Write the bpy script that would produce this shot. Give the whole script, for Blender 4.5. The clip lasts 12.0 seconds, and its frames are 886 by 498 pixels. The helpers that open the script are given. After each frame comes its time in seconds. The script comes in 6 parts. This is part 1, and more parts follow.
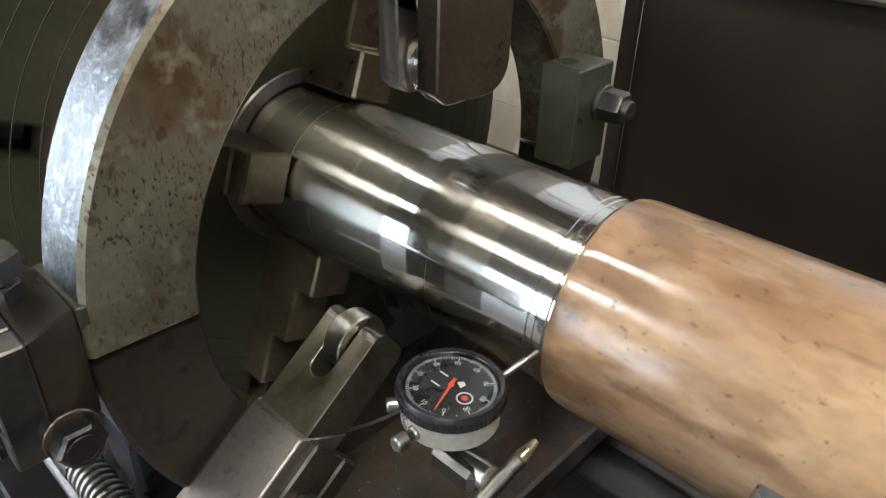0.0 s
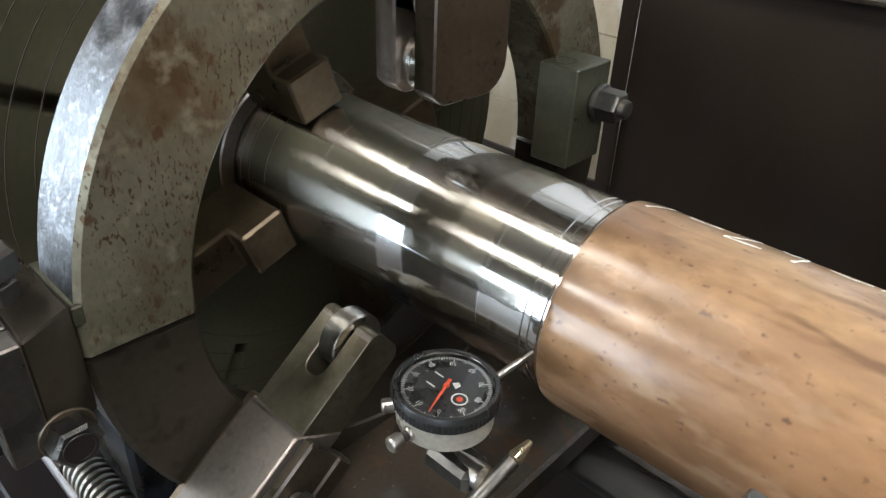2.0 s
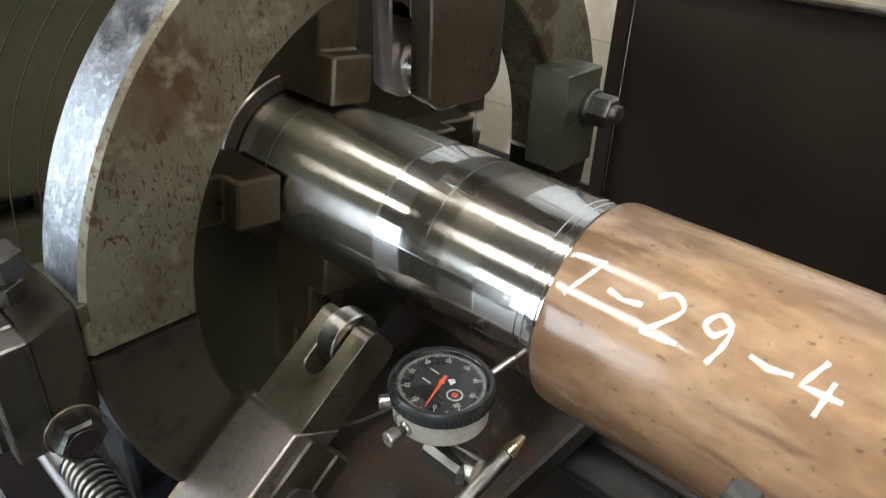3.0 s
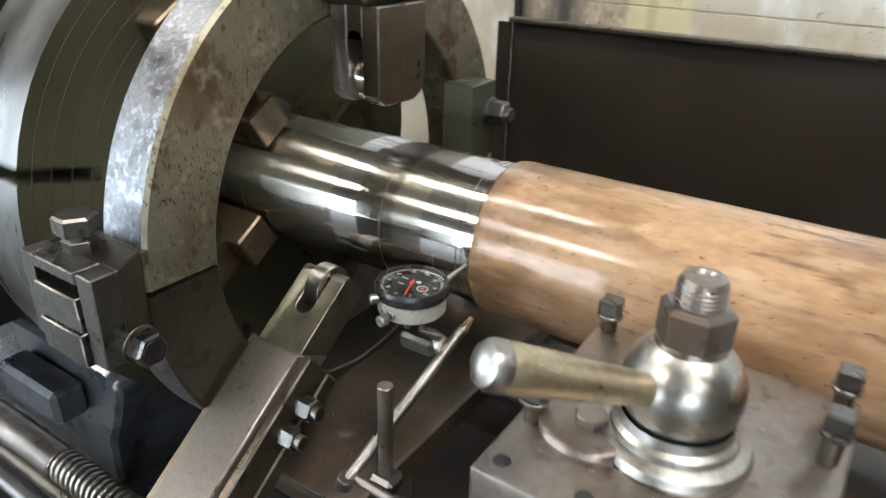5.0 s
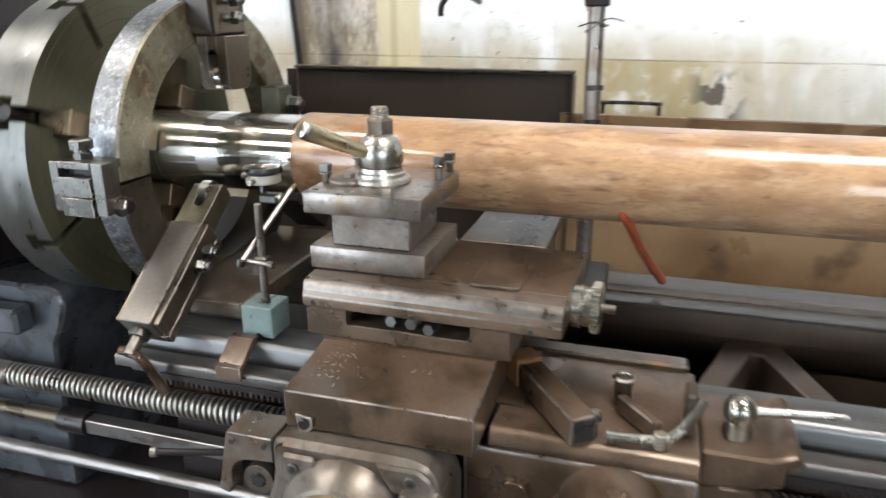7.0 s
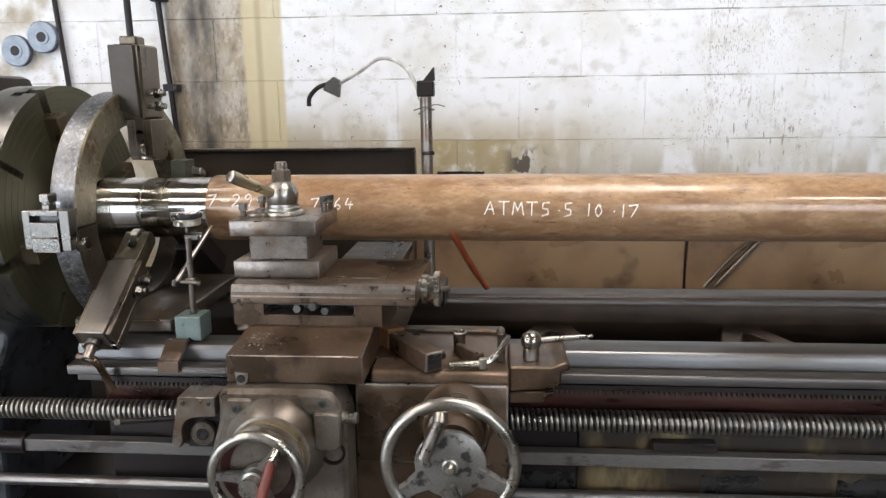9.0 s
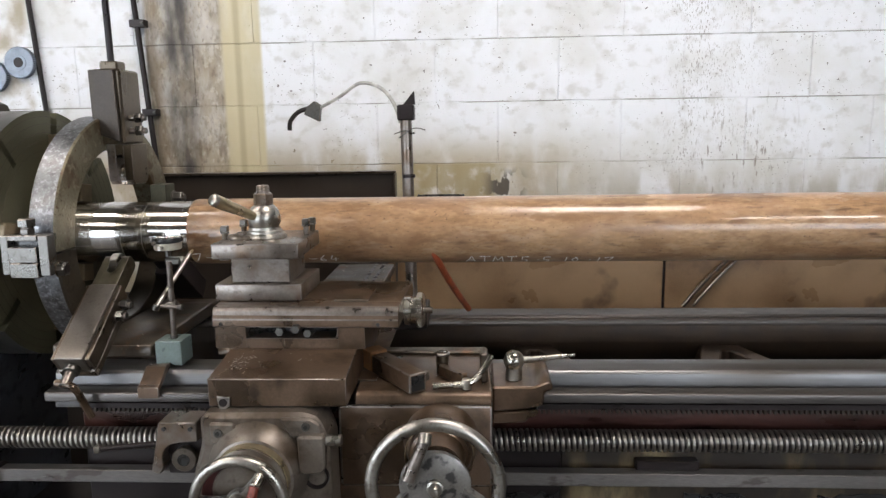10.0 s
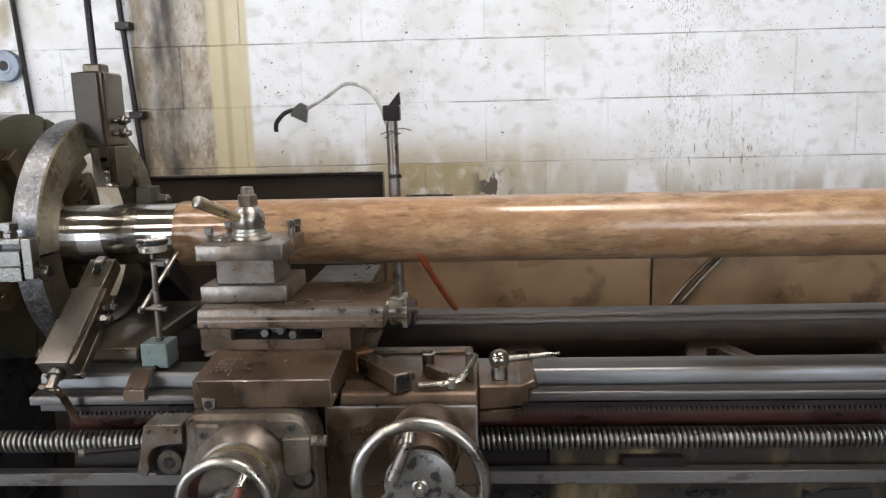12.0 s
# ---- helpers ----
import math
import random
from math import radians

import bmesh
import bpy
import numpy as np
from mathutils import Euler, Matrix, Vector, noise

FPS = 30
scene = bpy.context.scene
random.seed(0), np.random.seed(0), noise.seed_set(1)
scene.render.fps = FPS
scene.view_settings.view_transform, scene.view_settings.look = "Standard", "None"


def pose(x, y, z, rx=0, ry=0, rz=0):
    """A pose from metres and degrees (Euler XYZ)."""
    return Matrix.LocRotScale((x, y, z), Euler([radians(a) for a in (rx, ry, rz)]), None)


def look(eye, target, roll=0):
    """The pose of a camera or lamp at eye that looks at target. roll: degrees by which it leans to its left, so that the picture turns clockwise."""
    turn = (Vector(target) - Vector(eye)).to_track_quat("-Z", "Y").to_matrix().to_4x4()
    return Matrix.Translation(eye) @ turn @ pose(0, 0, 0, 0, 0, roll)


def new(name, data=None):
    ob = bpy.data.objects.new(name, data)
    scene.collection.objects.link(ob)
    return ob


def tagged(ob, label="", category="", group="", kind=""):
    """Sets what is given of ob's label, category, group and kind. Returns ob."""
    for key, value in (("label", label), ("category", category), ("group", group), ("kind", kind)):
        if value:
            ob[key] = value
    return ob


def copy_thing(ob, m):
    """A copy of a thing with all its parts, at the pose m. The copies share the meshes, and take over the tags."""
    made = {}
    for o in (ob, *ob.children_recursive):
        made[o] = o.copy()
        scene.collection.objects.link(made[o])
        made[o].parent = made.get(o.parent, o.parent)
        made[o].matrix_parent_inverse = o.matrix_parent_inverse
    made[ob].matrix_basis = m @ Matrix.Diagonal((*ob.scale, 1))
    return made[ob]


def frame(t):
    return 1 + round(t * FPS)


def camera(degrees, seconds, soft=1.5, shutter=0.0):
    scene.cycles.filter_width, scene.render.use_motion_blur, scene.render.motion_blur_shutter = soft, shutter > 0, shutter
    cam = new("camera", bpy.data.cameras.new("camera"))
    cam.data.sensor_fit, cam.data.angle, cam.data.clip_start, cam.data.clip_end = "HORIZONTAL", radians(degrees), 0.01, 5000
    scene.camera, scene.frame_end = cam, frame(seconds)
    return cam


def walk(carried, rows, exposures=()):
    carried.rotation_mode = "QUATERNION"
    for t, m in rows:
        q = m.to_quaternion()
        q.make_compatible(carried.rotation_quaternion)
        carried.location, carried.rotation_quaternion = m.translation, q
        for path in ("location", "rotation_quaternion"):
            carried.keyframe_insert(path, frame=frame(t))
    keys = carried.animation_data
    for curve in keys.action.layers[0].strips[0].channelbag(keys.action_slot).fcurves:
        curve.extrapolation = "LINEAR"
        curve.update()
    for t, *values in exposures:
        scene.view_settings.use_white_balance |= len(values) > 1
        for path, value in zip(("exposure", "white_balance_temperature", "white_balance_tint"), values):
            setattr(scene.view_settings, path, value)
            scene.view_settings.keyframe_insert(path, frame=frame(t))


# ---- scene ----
cam = camera(64.36, 12.0, soft=1.35, shutter=0.55)
PATH = [
    (0, (0.1635, -0.3202, 1.2959), (-0.7194, 0.6269, 0.5386), 1.72),
    (0.5, (0.1599, -0.3206, 1.3006), (-0.7124, 0.6245, 0.5287), 2.13),
    (1, (0.1590, -0.3190, 1.3009), (-0.7113, 0.6278, 0.5288), 2.17),
    (1.5, (0.1601, -0.3186, 1.3002), (-0.7100, 0.6284, 0.5281), 2.29),
    (2, (0.1625, -0.3193, 1.3001), (-0.7085, 0.6283, 0.5297), 2.27),
    (2.5, (0.1653, -0.3209, 1.3005), (-0.7049, 0.6321, 0.5360), 2.30),
    (3, (0.1694, -0.3266, 1.3032), (-0.6989, 0.6311, 0.5424), 2.44),
    (5, (0.2507, -0.4855, 1.3064), (-0.4898, 0.6477, 0.6603), 1.56),
    (5.5, (0.3022, -0.5715, 1.3045), (-0.3486, 0.6438, 0.7134), 0.82),
    (6, (0.4258, -0.6968, 1.2992), (-0.1826, 0.5590, 0.7488), 2.38),
    (6.4, (0.5014, -0.8092, 1.2896), (-0.0997, 0.4523, 0.7444), 0.97),
    (7, (0.5151, -0.9900, 1.2804), (0.1080, 0.3686, 0.7920), -0.09),
    (9, (0.5725, -1.3963, 1.2599), (0.4575, 0.0690, 0.9607), -0.65),
    (9.5, (0.5737, -1.4124, 1.2640), (0.4789, 0.0595, 0.9910), -0.67),
    (10, (0.5685, -1.4058, 1.2579), (0.4973, 0.0715, 1.0074), -0.87),
    (10.5, (0.5676, -1.4026, 1.2581), (0.5145, 0.0760, 1.0113), -0.52),
    (11, (0.5780, -1.4059, 1.2591), (0.5316, 0.0724, 1.0093), -1.04),
    (11.5, (0.5831, -1.4112, 1.2590), (0.5310, 0.0673, 1.0115), -1.33),
    (12, (0.5832, -1.4081, 1.2570), (0.5263, 0.0698, 1.0070), -1.33),
]
walk(cam, [(t, look(eye, target, roll)) for t, eye, target, roll in PATH],
     exposures=[(0, 0.52, 6400, 7), (3.0, 0.52, 6400, 7), (5.0, 0.64, 6500, 7), (7.0, 0.8, 6500, 8), (9.0, 0.2, 6850, 12.5), (10.0, 0.06, 6850, 12.5), (12.0, 0.04, 6850, 12.5)])

# ---- light ----
AX = 1.06          # height of the lathe's axis
WALL = 0.991       # face of the block wall
world = bpy.data.worlds.new("world")
scene.world = world
world.use_nodes = True
world.node_tree.nodes["Background"].inputs[0].default_value = (0.75, 0.85, 1.0, 1)
world.node_tree.nodes["Background"].inputs[1].default_value = 0.15

# ---- materials ----
def mat(name, base, rough=0.5, metal=0.0, dark=None, scale=20.0, amount=0.5, bump=0.15, fine=250.0, stretch=(1, 1, 1), spots=None, spot_scale=60.0, spot_at=0.62, emit=0.0, rvar=0.12, spot_soft=0.06, spot_stretch=(1, 1, 1), oil=0.0, blotch=None, blotch_scale=8.0, blotch_at=0.55, blotch_soft=0.12, spot_mix=0.75, oil_rough=0.12, cluster=0.0, grain_mix=0.3, spot_from=None):
    """A worn surface: two scales of noise between base and dark, spots of a third colour, fine relief."""
    m = bpy.data.materials.new(name)
    m.use_nodes = True
    nt = m.node_tree
    N, L = nt.nodes, nt.links
    b = N["Principled BSDF"]
    b.inputs["Metallic"].default_value = metal
    tc = N.new("ShaderNodeTexCoord")
    mp = N.new("ShaderNodeMapping")
    mp.inputs["Scale"].default_value = stretch
    L.new(tc.outputs["Object"], mp.inputs[0])

    def noise_tex(sc, detail, src=mp):
        n = N.new("ShaderNodeTexNoise")
        n.inputs["Scale"].default_value, n.inputs["Detail"].default_value = sc, detail
        L.new(src.outputs[0], n.inputs["Vector"])
        return n

    big, small = noise_tex(scale, 6.0), noise_tex(fine, 4.0)
    dark = dark or tuple(c * 0.5 for c in base)
    ramp = N.new("ShaderNodeValToRGB")
    ramp.color_ramp.elements[0].position, ramp.color_ramp.elements[1].position = 0.5 - 0.28 / (amount + 0.3), 0.5 + 0.12 / (amount + 0.3)
    ramp.color_ramp.elements[0].color, ramp.color_ramp.elements[1].color = (*dark, 1), (*base, 1)
    L.new(big.outputs[0], ramp.inputs[0])
    mix = N.new("ShaderNodeMix")
    mix.data_type, mix.blend_type = "RGBA", "MULTIPLY"
    mix.inputs[0].default_value = grain_mix
    L.new(ramp.outputs[0], mix.inputs[6])
    grain = N.new("ShaderNodeMapRange")
    grain.inputs[1].default_value, grain.inputs[2].default_value, grain.inputs[3].default_value, grain.inputs[4].default_value = 0.3, 0.7, 0.55, 1.25
    L.new(small.outputs[0], grain.inputs[0])
    L.new(grain.outputs[0], mix.inputs[7])
    colour = mix.outputs[2]
    if blotch:
        mb = N.new("ShaderNodeMapping")
        mb.inputs["Location"].default_value, mb.inputs["Scale"].default_value = (7, 4, 5), stretch
        L.new(tc.outputs["Object"], mb.inputs[0])
        bn = noise_tex(blotch_scale, 7.0, mb)
        br = N.new("ShaderNodeMapRange")
        br.inputs[1].default_value, br.inputs[2].default_value = blotch_at, blotch_at + blotch_soft
        L.new(bn.outputs[0], br.inputs[0])
        bx = N.new("ShaderNodeMix")
        bx.data_type = "RGBA"
        bx.inputs[7].default_value = (*blotch, 1)
        L.new(br.outputs[0], bx.inputs[0])
        L.new(colour, bx.inputs[6])
        colour = bx.outputs[2]
    if spots:
        mp2 = N.new("ShaderNodeMapping")
        mp2.inputs["Location"].default_value, mp2.inputs["Scale"].default_value = (3, 1, 2), spot_stretch
        L.new(tc.outputs["Object"], mp2.inputs[0])
        sp = noise_tex(spot_scale, 4.0, mp2)
        sr = N.new("ShaderNodeMapRange")
        sr.inputs[1].default_value, sr.inputs[2].default_value, sr.inputs[4].default_value = spot_at, spot_at + spot_soft, spot_mix
        L.new(sp.outputs[0], sr.inputs[0])
        mx = N.new("ShaderNodeMix")
        mx.data_type = "RGBA"
        mx.inputs[7].default_value = (*spots, 1)
        amount_of_spots = sr.outputs[0]
        if cluster:
            mc = N.new("ShaderNodeMapping")
            mc.inputs["Location"].default_value = (9, 2, 8)
            L.new(tc.outputs["Object"], mc.inputs[0])
            cn = noise_tex(cluster, 3.0, mc)
            cr = N.new("ShaderNodeMapRange")
            cr.inputs[1].default_value, cr.inputs[2].default_value = 0.4, 0.62
            L.new(cn.outputs[0], cr.inputs[0])
            cm = N.new("ShaderNodeMath")
            cm.operation = "MULTIPLY"
            L.new(cr.outputs[0], cm.inputs[0])
            L.new(amount_of_spots, cm.inputs[1])
            amount_of_spots = cm.outputs[0]
        if spot_from:
            sx = N.new("ShaderNodeSeparateXYZ")
            L.new(tc.outputs["Object"], sx.inputs[0])
            fr = N.new("ShaderNodeMapRange")
            fr.inputs[1].default_value, fr.inputs[2].default_value, fr.inputs[3].default_value = spot_from[0], spot_from[1], 0.35
            L.new(sx.outputs["X"], fr.inputs[0])
            fm = N.new("ShaderNodeMath")
            fm.operation = "MULTIPLY"
            L.new(fr.outputs[0], fm.inputs[0])
            L.new(amount_of_spots, fm.inputs[1])
            amount_of_spots = fm.outputs[0]
        L.new(amount_of_spots, mx.inputs[0])
        L.new(colour, mx.inputs[6])
        colour = mx.outputs[2]
    L.new(colour, b.inputs["Base Color"])
    rr = N.new("ShaderNodeMapRange")
    rr.inputs[1].default_value, rr.inputs[2].default_value = 0.3, 0.7
    rr.inputs[3].default_value, rr.inputs[4].default_value = max(rough - rvar, 0.03), min(rough + rvar, 1)
    L.new(big.outputs[0], rr.inputs[0])
    L.new(rr.outputs[0], b.inputs["Roughness"])
    if bump:
        bp = N.new("ShaderNodeBump")
        bp.inputs["Strength"].default_value, bp.inputs["Distance"].default_value = bump, 0.001
        L.new(small.outputs[0], bp.inputs["Height"])
        L.new(bp.outputs[0], b.inputs["Normal"])
    if oil:
        b.inputs["Coat Weight"].default_value, b.inputs["Coat Roughness"].default_value = oil, oil_rough
    if emit:
        b.inputs["Emission Color"].default_value = (*base, 1)
        b.inputs["Emission Strength"].default_value = emit
    return m


M_CHROME = mat("polished_steel", (0.5, 0.465, 0.41), 0.25, 1.0, dark=(0.46, 0.43, 0.38), scale=3, bump=0.01, fine=30, rvar=0.03, stretch=(60, 1, 1), oil=1.0, oil_rough=0.05)
_n = M_CHROME.node_tree
_t = _n.nodes.new("ShaderNodeTangent")
_t.direction_type, _t.axis = "RADIAL", "X"
_n.links.new(_t.outputs[0], _n.nodes["Principled BSDF"].inputs["Tangent"])
_n.nodes["Principled BSDF"].inputs["Anisotropic"].default_value = 0.9
_n.nodes["Principled BSDF"].inputs["Anisotropic Rotation"].default_value = 0.25
_n.nodes["Principled BSDF"].inputs["Coat IOR"].default_value = 3.2
M_SLEEVE = mat("copper_sleeve", (0.425, 0.264, 0.145), 0.38, 0.05, dark=(0.3, 0.168, 0.088), scale=11, amount=0.9, bump=0.06, fine=170, stretch=(0.45, 1, 1), spots=(0.06, 0.03, 0.019), spot_scale=110, spot_at=0.57, spot_soft=0.12, spot_stretch=(0.16, 1, 1), spot_mix=0.7, cluster=8, rvar=0.12, blotch=(0.3, 0.175, 0.1), blotch_scale=30, blotch_at=0.49, blotch_soft=0.17, oil=0.7, oil_rough=0.1, grain_mix=0.45)
M_SLEEVE.node_tree.nodes["Principled BSDF"].inputs["Specular IOR Level"].default_value = 0.3
def over_noise(m, colour, scale, stretch, lo, hi, amount, shift, end=None):
    """Lays one more colour over a material where a noise is high, along the whole thing or fading out between two places along it."""
    nt = m.node_tree
    b = nt.nodes["Principled BSDF"]
    below = b.inputs["Base Color"].links[0].from_socket
    tc, mp, tx = nt.nodes.new("ShaderNodeTexCoord"), nt.nodes.new("ShaderNodeMapping"), nt.nodes.new("ShaderNodeTexNoise")
    mp.inputs["Location"].default_value, mp.inputs["Scale"].default_value = (shift, shift, shift), stretch
    tx.inputs["Scale"].default_value, tx.inputs["Detail"].default_value = scale, 8
    mr, mx = nt.nodes.new("ShaderNodeMapRange"), nt.nodes.new("ShaderNodeMix")
    for k, v in enumerate((lo, hi, 0.0, amount)):
        mr.inputs[k + 1].default_value = v
    mx.data_type = "RGBA"
    mx.inputs[7].default_value = (*colour, 1)
    nt.links.new(tc.outputs["Object"], mp.inputs[0])
    nt.links.new(mp.outputs[0], tx.inputs["Vector"])
    nt.links.new(tx.outputs[0], mr.inputs[0])
    nt.links.new(mr.outputs[0], mx.inputs[0])
    if end:
        sx, fade, mu = nt.nodes.new("ShaderNodeSeparateXYZ"), nt.nodes.new("ShaderNodeMapRange"), nt.nodes.new("ShaderNodeMath")
        for k, v in enumerate((end[0], end[1], 1.0, 0.0)):
            fade.inputs[k + 1].default_value = v
        mu.operation = "MULTIPLY"
        nt.links.new(tc.outputs["Object"], sx.inputs[0])
        nt.links.new(sx.outputs["X"], fade.inputs[0])
        nt.links.new(mr.outputs[0], mu.inputs[0])
        nt.links.new(fade.outputs[0], mu.inputs[1])
        nt.links.new(mu.outputs[0], mx.inputs[0])
    nt.links.new(below, mx.inputs[6])
    nt.links.new(mx.outputs[2], b.inputs["Base Color"])


over_noise(M_SLEEVE, (0.27, 0.125, 0.05), 7, (0.5, 1, 1), 0.5, 0.68, 0.4, 3.0)
over_noise(M_SLEEVE, (0.12, 0.062, 0.024), 30, (0.6, 1, 1), 0.42, 0.58, 0.85, 9.1, (-0.5, -0.37))
over_noise(M_SLEEVE, (0.19, 0.1, 0.046), 17, (0.7, 1, 1), 0.5, 0.62, 0.28, 2.2)
over_noise(M_SLEEVE, (0.2, 0.105, 0.052), 34, (0.4, 1, 1), 0.52, 0.6, 0.6, 6.0)
over_noise(M_SLEEVE, (0.47, 0.33, 0.22), 60, (0.35, 1, 1), 0.55, 0.7, 0.55, 8.0)
over_noise(M_SLEEVE, (0.07, 0.04, 0.03), 300, (0.5, 1, 1), 0.64, 0.7, 0.7, 5.0)
# gloss that comes and goes along the sleeve
_n = M_SLEEVE.node_tree
_c = _n.nodes.new("ShaderNodeTexCoord")
_m = _n.nodes.new("ShaderNodeMapping")
_m.inputs["Scale"].default_value = (0.3, 1, 1)
_t = _n.nodes.new("ShaderNodeTexNoise")
_t.inputs["Scale"].default_value, _t.inputs["Detail"].default_value = 16, 7
_r = _n.nodes.new("ShaderNodeMapRange")
for _k, _v in enumerate((0.42, 0.62, 0.05, 0.3)):
    _r.inputs[_k + 1].default_value = _v
_n.links.new(_c.outputs["Object"], _m.inputs[0])
_n.links.new(_m.outputs[0], _t.inputs["Vector"])
_n.links.new(_t.outputs[0], _r.inputs[0])
_n.links.new(_r.outputs[0], _n.nodes["Principled BSDF"].inputs["Coat Roughness"])
M_RING = mat("worn_cast_ring", (0.19, 0.172, 0.12), 0.38, 0.6, dark=(0.12, 0.104, 0.066), scale=11, amount=0.8, bump=0.25, fine=160, spots=(0.055, 0.027, 0.01), spot_scale=330, spot_at=0.57, spot_soft=0.08, spot_mix=0.9, spot_stretch=(1, 1.6, 0.8), cluster=16, blotch=(0.085, 0.055, 0.027), blotch_scale=22, blotch_at=0.56, blotch_soft=0.1)
# oily iron, darker than the ring's, with shade put into its colour
M_RINGLOW = mat("shaded_oily_iron", (0.052, 0.042, 0.03), 0.36, 0.6, dark=(0.028, 0.022, 0.017), scale=9, bump=0.2, fine=180, spots=(0.02, 0.013, 0.008), spot_scale=60, spot_at=0.6, spot_soft=0.12, oil=0.1)
M_RIM = mat("bright_worn_rim", (0.2, 0.205, 0.215), 0.4, 1.0, dark=(0.1, 0.1, 0.1), scale=60, amount=1.2, bump=0.5, fine=260, grain_mix=0.4)
M_DARK = mat("dark_oily_iron", (0.021, 0.0145, 0.0145), 0.38, 0.3, dark=(0.01, 0.0078, 0.0078), scale=10, bump=0.2)
M_STEEL = mat("machined_steel", (0.12, 0.116, 0.106), 0.36, 0.9, dark=(0.06, 0.057, 0.05), scale=16, bump=0.15, spots=(0.035, 0.027, 0.02), spot_scale=140, spot_at=0.58, spot_soft=0.15, spot_mix=0.6, cluster=20, oil=0.15)
M_ARM = mat("oily_grey_steel", (0.13, 0.103, 0.073), 0.34, 0.8, dark=(0.062, 0.048, 0.033), scale=14, bump=0.15, spots=(0.03, 0.021, 0.014), spot_scale=140, spot_at=0.6, spot_soft=0.15, spot_mix=0.6, oil=0.12, blotch=(0.06, 0.044, 0.027), blotch_scale=10, blotch_at=0.5, blotch_soft=0.3)
M_BROWN = mat("oil_browned_iron", (0.14, 0.091, 0.06), 0.33, 0.6, dark=(0.058, 0.038, 0.023), scale=10, amount=0.7, bump=0.2, spots=(0.02, 0.013, 0.008), spot_scale=34, spot_at=0.57, spot_soft=0.14, spot_mix=0.75, cluster=10, oil=0.35, oil_rough=0.16, blotch=(0.058, 0.036, 0.02), blotch_scale=14, blotch_at=0.47, blotch_soft=0.16, rvar=0.14)
M_BED = mat("ground_bed_way", (0.21, 0.212, 0.216), 0.36, 0.85, dark=(0.08, 0.078, 0.078), scale=6, amount=0.7, bump=0.15, stretch=(0.12, 9, 9), fine=90, spots=(0.05, 0.037, 0.025), spot_scale=5, spot_at=0.3, spot_soft=0.25, spot_mix=0.85, spot_stretch=(0.4, 6, 6), spot_from=(0.42, 0.55))
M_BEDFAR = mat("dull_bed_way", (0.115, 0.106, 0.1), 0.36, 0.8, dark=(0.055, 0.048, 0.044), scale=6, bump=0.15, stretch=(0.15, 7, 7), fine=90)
M_BEDSIDE = mat("bed_casting_dark", (0.105, 0.038, 0.028), 0.32, 0.2, dark=(0.018, 0.011, 0.009), scale=9, amount=0.8, bump=0.25, stretch=(0.4, 1, 1.5), oil=0.35, spots=(0.16, 0.13, 0.1), spot_scale=120, spot_at=0.68, spot_soft=0.05, spot_mix=0.5, cluster=8)
M_BRIGHT = mat("bright_nickel", (0.44, 0.42, 0.38), 0.33, 1.0, dark=(0.26, 0.24, 0.205), scale=30, amount=0.7, bump=0.15, spots=(0.13, 0.105, 0.08), spot_scale=110, spot_at=0.58, spot_soft=0.15, spot_mix=0.7)
M_BRASSY = mat("worn_handle_steel", (0.45, 0.38, 0.25), 0.33, 0.85, dark=(0.3, 0.24, 0.15), scale=40, bump=0.1)
M_GREEN = mat("green_enamel", (0.17, 0.225, 0.215), 0.35, 0.1, dark=(0.11, 0.145, 0.138), scale=35, bump=0.1)
M_BLACK = mat("black_enamel", (0.02, 0.02, 0.02), 0.3, 0.0, scale=40, bump=0.05)
M_BLUEGREY = mat("blue_grey_paint", (0.066, 0.073, 0.085), 0.32, 0.3, dark=(0.02, 0.022, 0.027), scale=14, bump=0.25, spots=(0.008, 0.007, 0.007), spot_scale=24, spot_at=0.54, spot_soft=0.12, oil=0.8, oil_rough=0.2)


